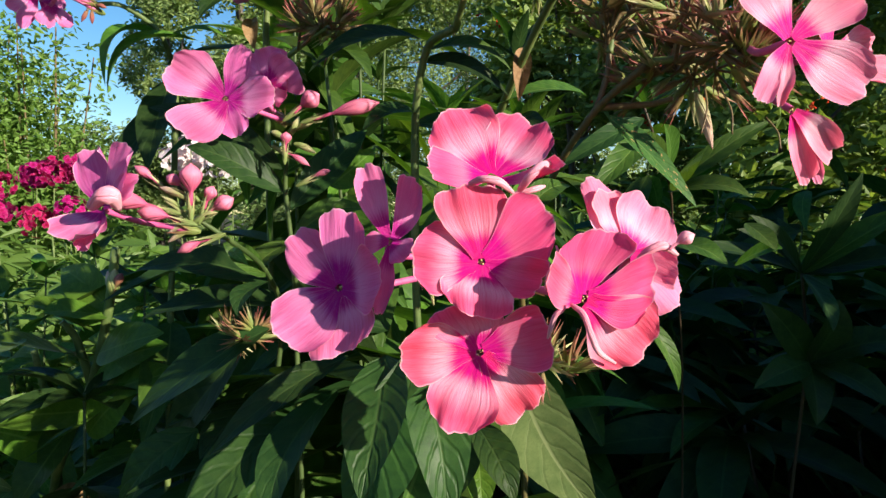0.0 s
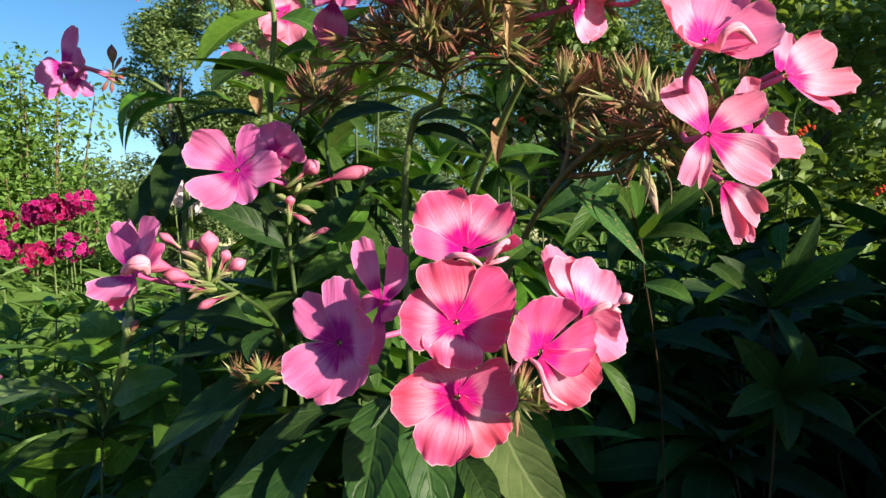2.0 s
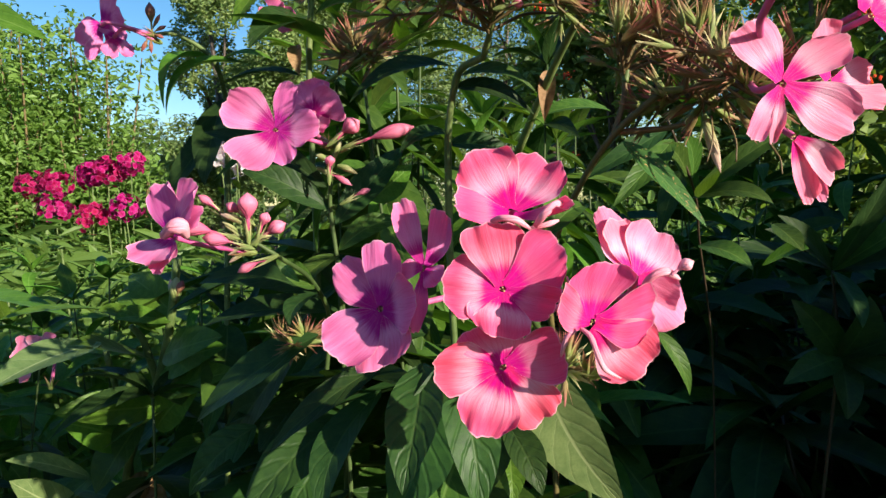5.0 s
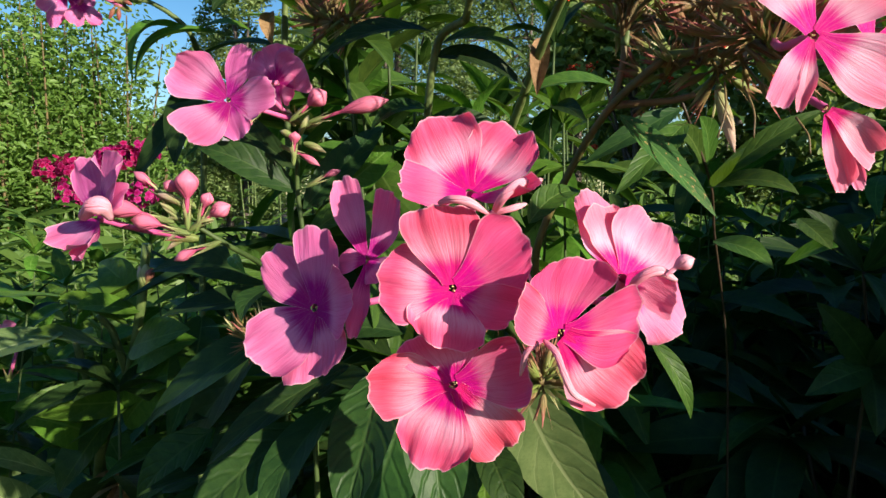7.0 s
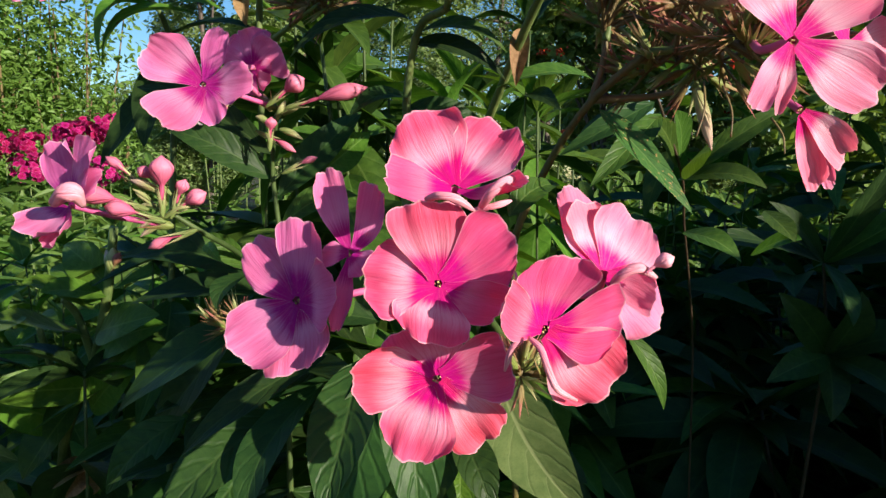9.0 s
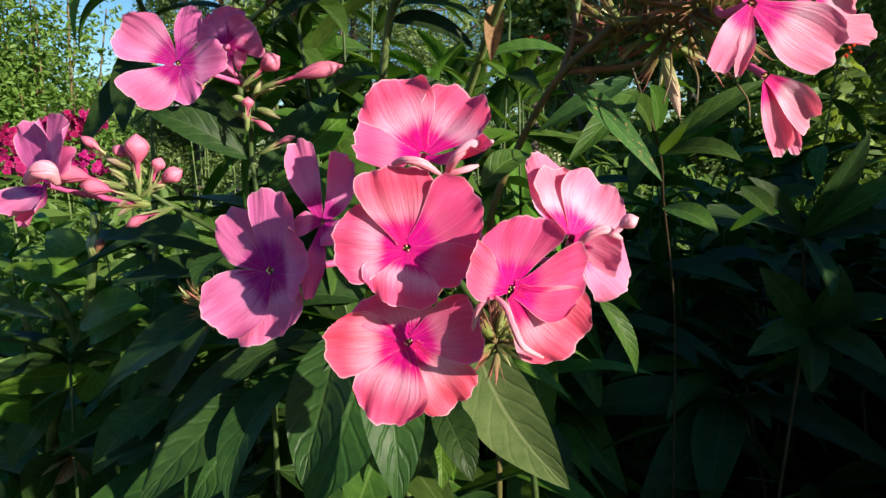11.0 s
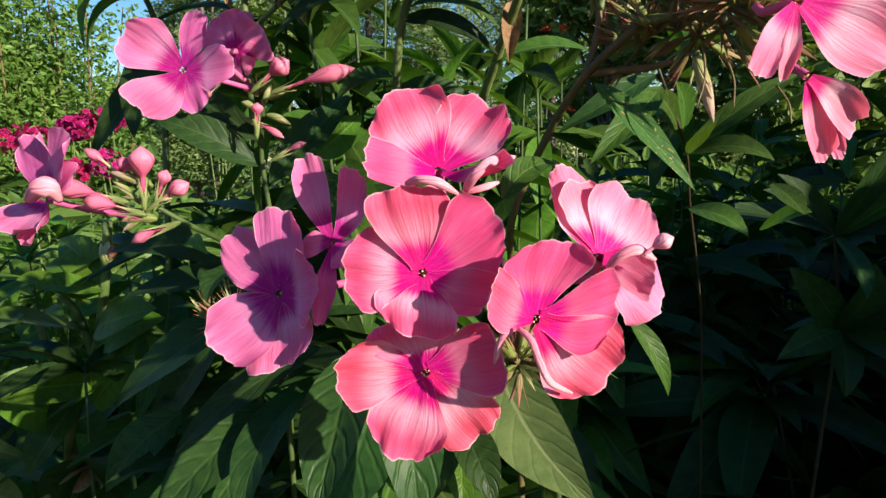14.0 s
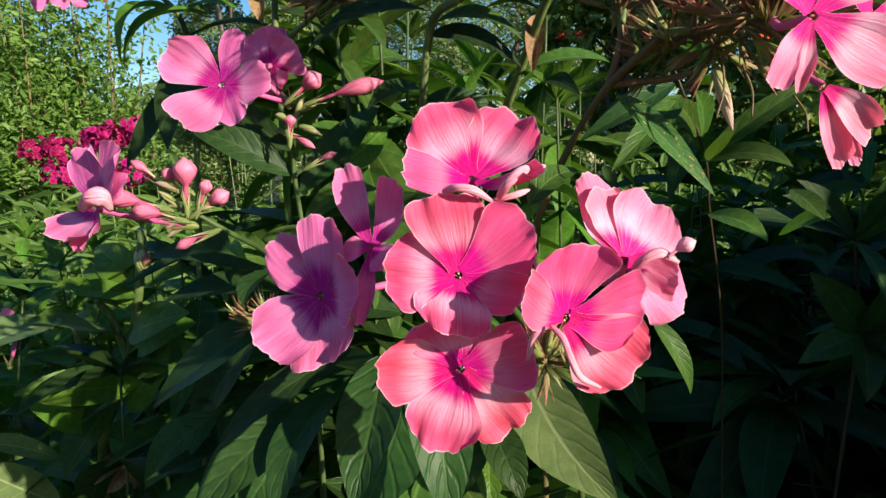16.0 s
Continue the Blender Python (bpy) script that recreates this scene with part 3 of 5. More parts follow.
def far_phlox(at, height, seed, mat, label, group, heads=1):
    """A phlox stalk seen from afar: leaves in pairs and a rounded head of small flowers."""
    r = random.Random(seed)
    at = Vector(at)
    th = thing("phlox", at, label, "phlox", group)
    head = at + Vector((r.uniform(-0.05, 0.05), r.uniform(-0.05, 0.05), height))
    v, f, u = tube([at, at.lerp(head, 0.5) + Vector((r.uniform(-0.02, 0.02), 0, 0)), head], 0.004, 0.002, 6)
    part("stalk", v, f, u, stem_green, th, at)
    verts, faces, uvs = [], [], []
    for i in range(52):
        d = Vector((r.gauss(0, 1), r.gauss(0, 1), r.gauss(0.25, 0.8))).normalized()
        c = head + Vector((d.x * 0.055, d.y * 0.055, d.z * 0.05)) * r.uniform(0.7, 1.15)
        fr = basis_of((d + Vector((r.gauss(0, 0.3), r.gauss(0, 0.3), r.gauss(0, 0.3)))).normalized())
        a0 = r.uniform(0, 72)
        for p in range(5):
            pv, pf, pu = petal_grid(c, fr, a0 + 72 * p, 0.0135, 0.0125, 0.001, 0.001, 0.1, r.randint(0, 99999), 3, 3)
            o = len(verts)
            verts += pv
            uvs += pu
            faces += [tuple(q + o for q in g) for g in pf]
    part("flower_head", verts, faces, uvs, mat, th, head)
    verts, faces, uvs = [], [], []
    for i in range(12):
        p = at.lerp(head, 0.2 + 0.06 * i)
        for sgn in (0, math.pi):
            a = i * 1.5708 + sgn + r.uniform(-0.3, 0.3)
            o = len(verts)
            lv, lf, lu = leaf_grid(p, p + Vector((math.cos(a) * 0.085, math.sin(a) * 0.085, r.uniform(-0.02, 0.035))), 0.024, (0, 0, 1), 0.008, 0.2, r.randint(0, 999), 5, 3)
            verts += lv
            uvs += lu
            faces += [tuple(q + o for q in g) for g in lf]
    part("foliage", verts, faces, uvs, leaf_bright_sunlit, th, at.lerp(head, 0.5))
    return th


for x_, y_, h_ in ((-1.62, 2.3, 0.95), (-1.54, 2.45, 0.98), (-1.42, 2.3, 0.99), (-1.34, 2.4, 1.0), (-1.27, 2.35, 1.02), (-1.45, 2.15, 0.86), (-1.32, 2.15, 0.83), (-1.2, 2.2, 0.86), (-0.78, 2.3, 1.06), (-1.4, 2.35, 1.0), (-1.5, 2.25, 0.95)):
    far_phlox((x_, y_, 0), h_, rb.randint(0, 9999), CRIMSON, "crimson phlox with a full rounded flower head", "crimson phlox patch")
for x_, y_, h_ in ((-1.0, 2.55, 1.06), (-0.93, 2.6, 1.04), (-0.9, 2.3, 1.05), (-0.84, 2.35, 1.07), (-0.97, 2.4, 1.02)):
    far_phlox((x_, y_, 0), h_, rb.randint(0, 9999), WHITE, "white phlox in full flower among green stems", "white phlox patch")
for i in range(64):
    # low green border plants between the near phlox and the patch
    x_, y_ = rb.uniform(-1.9, 1.7), rb.uniform(1.0, 2.9)
    if x_ > 0.5 and y_ < 1.4:
        y_ += 0.6
    th = thing("border_plant", (x_, y_, 0), "low sunlit leafy garden plant, not in flower", "plant", "border plants")
    hh = rb.uniform(0.5, 0.78) + 0.04 * y_
    part("stalk", *tube([(x_, y_, 0), (x_ + 0.02, y_, hh * 0.5), (x_, y_, hh)], 0.004, 0.002, 6), stem_green, th, (x_, y_, 0))
    leaf_cloud("foliage", th, (x_, y_, 0.3), [(x_ + rb.gauss(0, 0.1), y_ + rb.gauss(0, 0.1), hh * q, 0.17) for q in (0.25, 0.45, 0.6, 0.75, 0.85)], 420, 0.085, border_leaf, rb.randint(0, 9999), 0.5, 3.2)


# ---- leafy stems behind the flowers ----
def shared_leaves(mat, name, length, width, k_):
    res = []
    for s in range(k_):
        v, f, u = leaf_grid((0, 0, 0), (length, 0, -0.012 - 0.012 * s), width, (0.1, 0.1 * (s - 1), 1), 0.009 + 0.003 * s, 0.22 + 0.05 * s, s * 7 + 3, 9, 5)
        res.append(mesh_from(name, v, f, u, mat))
    return res


LEAVES = {m_.name: shared_leaves(m_, "leaf", 0.112, 0.034, 4) for m_ in (leaf_green, leaf_dark_shaded, leaf_bright_sunlit)}


def phlox_stem(at, height, seed, mat, label, spacing=0.039, scale=1.0, start=0.42):
    """A phlox stalk with leaves in crossed pairs."""
    r = random.Random(seed)
    th = thing("phlox", at, label, "phlox", "leafy phlox stems")
    lean = Vector((r.uniform(-0.06, 0.06), r.uniform(-0.06, 0.06), 0))
    base = Vector(at)
    top = base + lean + Vector((0, 0, height))
    bend = lambda t: base.lerp(top, t) + Vector((0.02 * math.sin(3 * t + seed), 0.02 * math.cos(2.3 * t + seed), 0)) * t
    v, f, u = tube([bend(i / 5) for i in range(6)], 0.0014, 0.0008, 6)
    part("stalk", v, f, u, stem_leafy, th, at)
    z, i = height * start, 0
    while z < height:
        t = z / height
        p = bend(t)
        for sgn in (0, math.pi):
            a = i * 1.5708 + sgn + r.uniform(-0.35, 0.35) + seed
            k_ = scale * r.uniform(0.8, 1.2) * (1 - 0.45 * max(0, t - 0.8) / 0.2)
            ob = new("leaf", r.choice(LEAVES[mat.name]))
            ob.parent = th
            ob.matrix_basis = Matrix.LocRotScale(p - base, Euler((r.uniform(-0.5, 0.5), r.uniform(-0.3, 0.85), a)), (k_, k_ * r.uniform(0.85, 1.25), k_))
        z += spacing * r.uniform(0.8, 1.2)
        i += 1
    for j in range(5):
        k_ = scale * r.uniform(0.35, 0.6)
        ob = new("leaf", r.choice(LEAVES[mat.name]))
        ob.parent = th
        ob.matrix_basis = Matrix.LocRotScale(bend(1.0) - base - Vector((0, 0, 0.004)), Euler((r.uniform(-0.4, 0.4), r.uniform(-1.1, -0.45), j * 1.257 + r.uniform(-0.3, 0.3))), (k_, k_, k_))
    return th


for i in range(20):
    # the sunlit middle of the clump, partly lit by its brighter leaf colours
    phlox_stem((rb.uniform(-0.14, 0.09), rb.uniform(0.36, 0.6), 0), rb.uniform(0.88, 1.0), rb.randint(0, 9999), rb.choice((leaf_green, leaf_bright_sunlit, leaf_green)), "tall leafy green phlox stem without flowers", scale=rb.uniform(0.75, 1.05), start=0.45)
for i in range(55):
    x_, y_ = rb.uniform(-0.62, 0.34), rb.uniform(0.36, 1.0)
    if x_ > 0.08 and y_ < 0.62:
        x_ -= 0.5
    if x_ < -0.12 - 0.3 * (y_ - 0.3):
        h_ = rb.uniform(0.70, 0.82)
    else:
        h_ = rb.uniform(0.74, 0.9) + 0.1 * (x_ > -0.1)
    # shade in front and sun at far left are put into the leaf colour
    phlox_stem((x_, y_, 0), h_, rb.randint(0, 9999), (leaf_bright_sunlit if x_ < -0.2 and y_ > 0.45 and rb.random() < 0.7 else leaf_dark_shaded if y_ < 0.6 else leaf_green), "leafy green phlox stem without flowers", scale=rb.uniform(0.6, 1.0))


# ---- peony-like bush ----
def blade_mesh(mat, k_):
    res = []
    for s in range(k_):
        v, f, u = leaf_grid((0, 0, 0), (0.115, 0, -0.008 - 0.01 * s), 0.034, (0, 0.1 * (s - 1), 1), 0.01, 0.32, s * 5 + 1, 9, 5)
        res.append(mesh_from("leaflet", v, f, u, mat))
    return res


# four dark blades to one green: the bed's shade is in their colour
BLADES = blade_mesh(leaf_dark_shaded, 4) + blade_mesh(leaf_green, 1)


def peony(at, height, seed, label, fans=9):
    r = random.Random(seed)
    th = thing("peony", at, label, "peony", "peony stems")
    base = Vector(at)
    top = base + Vector((r.uniform(-0.1, 0.1), r.uniform(-0.1, 0.1), height))
    v, f, u = tube([base, base.lerp(top, 0.5) + Vector((0.02, 0.01, 0)), top], 0.0024, 0.0014, 6)
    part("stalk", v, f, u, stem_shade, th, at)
    for i in range(fans):
        t = 0.35 + 0.65 * i / (fans - 1)
        p = base.lerp(top, t)
        a = i * 2.4 + r.uniform(-0.4, 0.4)
        el = r.uniform(0.1, 0.7)
        d = Vector((math.cos(a) * math.cos(el), math.sin(a) * math.cos(el), math.sin(el)))
        hub = p + d * r.uniform(0.05, 0.11)
        v, f, u = tube([p, p.lerp(hub, 0.5) + Vector((0, 0, 0.006)), hub], 0.0016, 0.0011, 6)
        part("leaf_stalk", v, f, u, stem_green, th, p)
        for j in range(6):
            ob = new("leaflet", r.choice(BLADES))
            ob.parent = th
            k_ = r.uniform(0.75, 1.2)
            ob.matrix_basis = Matrix.LocRotScale(hub - base, Euler((r.uniform(-0.5, 0.5), -el * 0.6 + r.uniform(-0.4, 0.6), a + (j - 2.5) * 0.5 + r.uniform(-0.15, 0.15))), (k_, k_, k_))
    return th


for i in range(50):
    x_, y_ = rb.uniform(0.16, 0.95), rb.uniform(0.48, 1.2)
    peony((x_, y_, 0), rb.uniform(0.6, 0.73) + 0.16 * (y_ - 0.5), rb.randint(0, 9999), "dark green peony stem with long glossy leaflets", 8)
for i in range(14):
    # unseen plants right of the view, added to keep sun off the peonies
    y_ = 0.17 + 0.07 * i
    x_ = 0.39 + 0.66 * (y_ - 0.1) + rb.uniform(0, 0.06)
    top = 0.8 + 0.012 * i
    th = thing("border_plant", (x_, y_, 0), "dense dark green plant added out of view to shade the bed", "plant", "border plants")
    part("stalk", *tube([(x_, y_, 0), (x_ + 0.02, y_, 0.45), (x_, y_, top)], 0.004, 0.002, 6), stem_green, th, (x_, y_, 0))
    leaf_cloud("foliage", th, (x_, y_, 0.4), [(x_ + rb.gauss(0.02, 0.02), y_ + rb.gauss(0, 0.03), top * q, 0.13) for q in (0.2, 0.35, 0.5, 0.65, 0.8, 0.92, 1.05)], 620, 0.1, border_leaf, rb.randint(0, 9999), 0.5, 3.0)
    x_ += 0.25
    th = thing("border_plant", (x_, y_, 0), "dense dark green plant added out of view to shade the bed", "plant", "border plants")
    part("stalk", *tube([(x_, y_, 0), (x_ + 0.02, y_, 0.45), (x_, y_, top)], 0.004, 0.002, 6), stem_green, th, (x_, y_, 0))
    leaf_cloud("foliage", th, (x_, y_, 0.4), [(x_ + rb.gauss(0.02, 0.04), y_ + rb.gauss(0, 0.05), top * q, 0.17) for q in (0.2, 0.45, 0.7, 0.95, 1.2)], 700, 0.1, border_leaf, rb.randint(0, 9999), 0.5, 3.0)

# ---- near flowers and leaves ----
main = thing("phlox", (0.055, 0.29, 0), "pink phlox in full flower on a leafy green stalk", "phlox", "flowering phlox")
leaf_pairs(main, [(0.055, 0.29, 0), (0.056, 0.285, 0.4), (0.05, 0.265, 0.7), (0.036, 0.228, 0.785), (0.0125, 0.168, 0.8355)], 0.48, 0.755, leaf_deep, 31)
stalk(main, [(0.055, 0.29, 0), (0.056, 0.285, 0.4), (0.05, 0.265, 0.7), (0.036, 0.228, 0.785), (0.0125, 0.168, 0.8355)], 0.0017, 0.001, stem_leafy, 'stalk')
flower(main, (0.0078, 0.133, 0.8403), (-0.05, -0.99, 0.1), (0.0134, 0.162, 0.8375), [(96, 15.6, 14.9, 3.4, 0.7, 0.15, 6, 1.2, 0.11, 0.74), (27, 16.6, 15.0, 2.5, 0.7, 0.12, 3, 2.4, 0.21, 0.79), (-29, 12.5, 9.0, 2.6, 0.8, 0.12, 3, 2.7, 0.04, 0.65), (-105, 10.8, 15.0, 3.2, 0.9, 0.12, 3, 1.6, 0.24, 0.58), (176, 14.0, 15.5, 1.9, 1.0, 0.12, 5, -0.4, 0.27, 0.78)])
flower(main, (0.0077, 0.136, 0.8213), (-0.05, -1, -0.05), (0.0147, 0.16, 0.8307), [(106, 11.0, 15.2, 1.1, 0.8, 0.15, 2, 2.4, 0.22, 0.62), (16, 15.1, 14.7, 3.0, 0.6, 0.12, 5, 0.6, 0.11, 0.83), (-48, 16.9, 13.4, -0.4, 0.8, 0.18, -2, -1.0, 0.12, 0.82), (-109, 18.0, 15.1, 1.6, 0.9, 0.13, 3, -0.1, 0.26, 0.65), (174, 16.5, 13.0, 2.8, 0.8, 0.21, 4, 1.4, 0.26, 0.70)])
upright = flower(main, (0.0104, 0.142, 0.8581), (-0.05, -0.77, 0.64), (0.014, 0.17, 0.8442), [(122, 20.5, 16.9, 3.1, 0.8, 0.13, -5, -1.1, 0.25, 0.64), (55, 17.9, 16.3, 2.6, 0.7, 0.12, -4, 0.8, 0.21, 0.66), (-174, 13.4, 10.7, 3.7, 0.4, 0.14, 5, -1.5, 0.1, 0.63), (-29, 15.5, 4.4, 10.6, 0.6, 0.1, 5, 1.0, 0.21, 0.58)], PINK, False)
petal_roll(upright, [(0.0054, 0.1330, 0.8563), (0.0080, 0.1300, 0.8570), (0.0110, 0.1300, 0.8565), (0.0143, 0.1330, 0.8543)], 0.85, BUD["pale"])
petal_roll(upright, [(0.0156, 0.1340, 0.8550), (0.0174, 0.1310, 0.8577), (0.0199, 0.1320, 0.8597), (0.0242, 0.1360, 0.8605)], 1.05, BUD["pale"])
petal_roll(upright, [(0.0145, 0.1380, 0.8542), (0.0181, 0.1370, 0.8550), (0.0215, 0.1390, 0.8560)], 0.70, BUD["pale"])
flower(main, (-0.0239, 0.151, 0.8331), (-0.25, -0.96, 0.15), (0.0024, 0.172, 0.8352), [(141, 17.6, 11.3, 1.7, 0.8, 0.12, 1, -1.3, 0.24, 0.57), (81, 17.7, 11.4, 3.6, 0.6, 0.13, 2, 1.2, 0.15, 0.65), (11, 12.5, 16.0, 6.9, 0.8, 0.13, -8, 0.4, 0.22, 0.74), (-132, 16.9, 16.6, 4.6, 0.4, 0.04, 7, -1.0, 0.19, 0.63), (-66, 14.6, 17.1, 3.8, 0.6, 0.13, 5, -3.1, 0.07, 0.73)], MAUVE_SHADE)
flower(main, (-0.0121, 0.151, 0.8436), (0, -0.95, 0.3), (0.0067, 0.17, 0.8383), [(115, 19.6, 7.5, 1.7, 1.0, 0.30, -1, -1.8, 0.14, 0.76), (52, 14.5, 7.3, 4.2, 0.6, 0.26, 5, 4.1, 0.12, 0.68), (176, 6.9, 5.6, 0.0, 0.9, 0.13, 5, 0.9, 0.22, 0.68), (-98, 17.0, 5.0, 1.5, 0.8, 0.10, 4, 0.0, 0.27, 0.64), (-41, 5.7, 7.4, 3.0, 0.7, 0.12, 5, -0.2, 0.24, 0.70)], MAUVE_SHADE)
cupped = flower(main, (0.0271, 0.1255, 0.834), (0, -0.99, 0.13), (0.0199, 0.158, 0.833), [(89, 13.0, 14.0, 3.3, 0.7, 0.23, 5, -2.7, 0.21, 0.85), (-8, 13.0, 14.0, 1.1, 1.2, 0.26, 7, 4.0, 0.16, 0.81), (-41, 16.4, 16.5, -2.4, 0.9, 0.13, 5, 0.1, 0.23, 0.7), (165, 8.4, 9.2, 5.4, 0.7, 0.11, 5, -2.8, 0.06, 0.71)])
petal_roll(cupped, [(0.0241, 0.1228, 0.8331), (0.0260, 0.1208, 0.8316), (0.0273, 0.1208, 0.8282), (0.0292, 0.1218, 0.8243), (0.0330, 0.1243, 0.8216)], 0.65, BUD["pale"])
petal_roll(cupped, [(0.0232, 0.1238, 0.8325), (0.0213, 0.1238, 0.8308), (0.0203, 0.1263, 0.8260)], 0.60, BUD["pale"])
petal_roll(cupped, [(0.0217, 0.1258, 0.8440), (0.0219, 0.1238, 0.8419), (0.0198, 0.1228, 0.8389), (0.0192, 0.1228, 0.8358)], 0.35, BUD["pale"])
nodding = flower(main, (0.0414, 0.146, 0.841), (0.12, -0.84, 0.52), (0.0255, 0.168, 0.8341), [(114, 21.1, 9.9, 1.1, 0.5, 0.04, 9, -2.7, 0.29, 0.53), (88, 16.3, 12.4, 2.2, 0.5, -0.06, 17, 2.6, 0.34, 0.50), (51, 15.2, 15.7, 2.1, 0.8, 0.13, 9, 1.3, 0.23, 0.58), (-20, 9.3, 9.9, 5.5, 0.7, 0.10, 4, -4.7, 0.07, 0.69), (-32, 15.4, 14.7, -5.7, 0.7, 0.09, 4, -0.6, 0.33, 0.65)], PALE, False)
petal_roll(nodding, [(0.0416, 0.1400, 0.8401), (0.0434, 0.1380, 0.8424), (0.0463, 0.1380, 0.8434), (0.0501, 0.1400, 0.8414)], 1.05, BUD["pale"])
petal_roll(nodding, [(0.0454, 0.1470, 0.8328), (0.0467, 0.1460, 0.8304), (0.0494, 0.1470, 0.8282)], 0.70, BUD["pale"])
bud(main, (0.0473, 0.137, 0.8426), (0.0525, 0.137, 0.8462), 0.0034, 'pale')
bud(main, (0.0125, 0.15, 0.8267), (0.0135, 0.15, 0.8243), 0.0012, 'green')
bud(main, (-0.0032, 0.155, 0.8319), (-0.0021, 0.155, 0.8286), 0.0011, 'green')
bud(main, (-0.0074, 0.158, 0.8378), (-0.0049, 0.158, 0.832), 0.0012, 'cream')
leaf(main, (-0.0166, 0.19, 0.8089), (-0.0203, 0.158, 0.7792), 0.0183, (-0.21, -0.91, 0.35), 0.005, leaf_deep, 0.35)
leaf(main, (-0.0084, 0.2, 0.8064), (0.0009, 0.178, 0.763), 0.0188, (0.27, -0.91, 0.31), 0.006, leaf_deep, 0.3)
leaf(main, (-0.0027, 0.195, 0.8128), (-0.0286, 0.172, 0.7878), 0.0096, (0.33, -0.73, 0.6), 0.004, leaf_dark_shaded, 0.3)
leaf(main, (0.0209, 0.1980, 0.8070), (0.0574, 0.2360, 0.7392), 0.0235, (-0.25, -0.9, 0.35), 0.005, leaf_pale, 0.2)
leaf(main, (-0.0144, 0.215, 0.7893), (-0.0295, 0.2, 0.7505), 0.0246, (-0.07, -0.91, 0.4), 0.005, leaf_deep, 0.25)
leaf(main, (-0.004, 0.22, 0.7761), (-0.0173, 0.21, 0.7413), 0.0237, (0.13, -0.94, 0.32), 0.004, leaf_green, 0.25)
leaf(main, (0.0526, 0.1720, 0.8228), (0.0625, 0.1720, 0.8033), 0.0056, (0.45, -0.85, 0.25), 0.003, leaf_green, 0.3)
leaf(main, (0.0291, 0.19, 0.8071), (0.0568, 0.2, 0.7978), 0.0049, (0, -0.36, 0.93), 0.004, leaf_green, 0.3)
leaf(main, (0.0238, 0.19, 0.85), (0.0387, 0.2, 0.8586), 0.0085, (0, -0.77, 0.64), 0.004, leaf_green, 0.3)
leaf(main, (0.0108, 0.2100, 0.7823), (0.0215, 0.1920, 0.7639), 0.013, (0.25, -0.85, 0.45), 0.005, leaf_deep, 0.3)
leaf(main, (0.0103, 0.2120, 0.7807), (0.0028, 0.1980, 0.7606), 0.012, (-0.3, -0.85, 0.4), 0.005, leaf_green, 0.3)
leaf(main, (0.0118, 0.2150, 0.7704), (0.0123, 0.2000, 0.7571), 0.011, (0.1, -0.8, 0.6), 0.004, leaf_bright_sunlit, 0.3)
spiky_head(main, (0.0265, 0.1780, 0.8080), 0.0075, 42, 51, anchor=(0.0241, 0.1900, 0.8019))
# deep and dark greens here hold the shade beneath the flowers
shade = thing("phlox", (-0.075, 0.3, 0), "leafy phlox stalk with long dark hanging leaves", "phlox", "leafy phlox stems")
leaf_pairs(shade, [(-0.075, 0.3, 0), (-0.07, 0.295, 0.4), (-0.066, 0.29, 0.7), (-0.06, 0.27, 0.8), (-0.0569, 0.25, 0.8371)], 0.48, 0.77, leaf_dark_shaded, 32)
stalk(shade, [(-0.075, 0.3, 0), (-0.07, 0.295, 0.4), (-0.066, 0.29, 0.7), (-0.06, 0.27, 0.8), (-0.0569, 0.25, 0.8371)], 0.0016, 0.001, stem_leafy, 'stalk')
leaf(shade, (-0.0316, 0.215, 0.8033), (-0.0687, 0.19, 0.7791), 0.0115, (-0.28, -0.75, 0.6), 0.009, leaf_dark_shaded, 0.3)
leaf(shade, (-0.039, 0.24, 0.7854), (-0.0544, 0.2, 0.7502), 0.0184, (-0.4, -0.81, 0.42), 0.008, leaf_dark_shaded, 0.3)
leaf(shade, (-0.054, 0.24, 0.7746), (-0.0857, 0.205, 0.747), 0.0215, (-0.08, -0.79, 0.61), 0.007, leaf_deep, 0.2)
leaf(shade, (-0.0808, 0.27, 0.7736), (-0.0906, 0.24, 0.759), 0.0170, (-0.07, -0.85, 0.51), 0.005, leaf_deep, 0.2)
leaf(shade, (-0.0666, 0.25, 0.8063), (-0.1212, 0.25, 0.7683), 0.0201, (-0.29, -0.65, 0.7), 0.008, leaf_dark_shaded, 0.3)
leaf(shade, (-0.0794, 0.26, 0.7974), (-0.1193, 0.27, 0.7463), 0.0202, (-0.29, -0.8, 0.53), 0.006, leaf_dark_shaded, 0.3)
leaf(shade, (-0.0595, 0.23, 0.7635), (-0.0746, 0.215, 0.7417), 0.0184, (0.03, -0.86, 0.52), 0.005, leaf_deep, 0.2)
leaf(shade, (-0.0226, 0.27, 0.8024), (-0.0591, 0.26, 0.7975), 0.0162, (-0.08, -0.61, 0.79), 0.006, leaf_dark_shaded, 0.3)
leaf(shade, (-0.0617, 0.27, 0.8127), (-0.1203, 0.26, 0.8084), 0.0170, (-0.11, -0.48, 0.87), 0.008, leaf_dark_shaded, 0.3)
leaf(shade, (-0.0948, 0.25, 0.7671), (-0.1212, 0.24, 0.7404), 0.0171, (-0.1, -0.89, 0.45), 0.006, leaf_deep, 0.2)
mauve_shaded = thing("phlox", (-0.06, 0.27, 0), "pink phlox with one open flower and slim buds", "phlox", "flowering phlox")
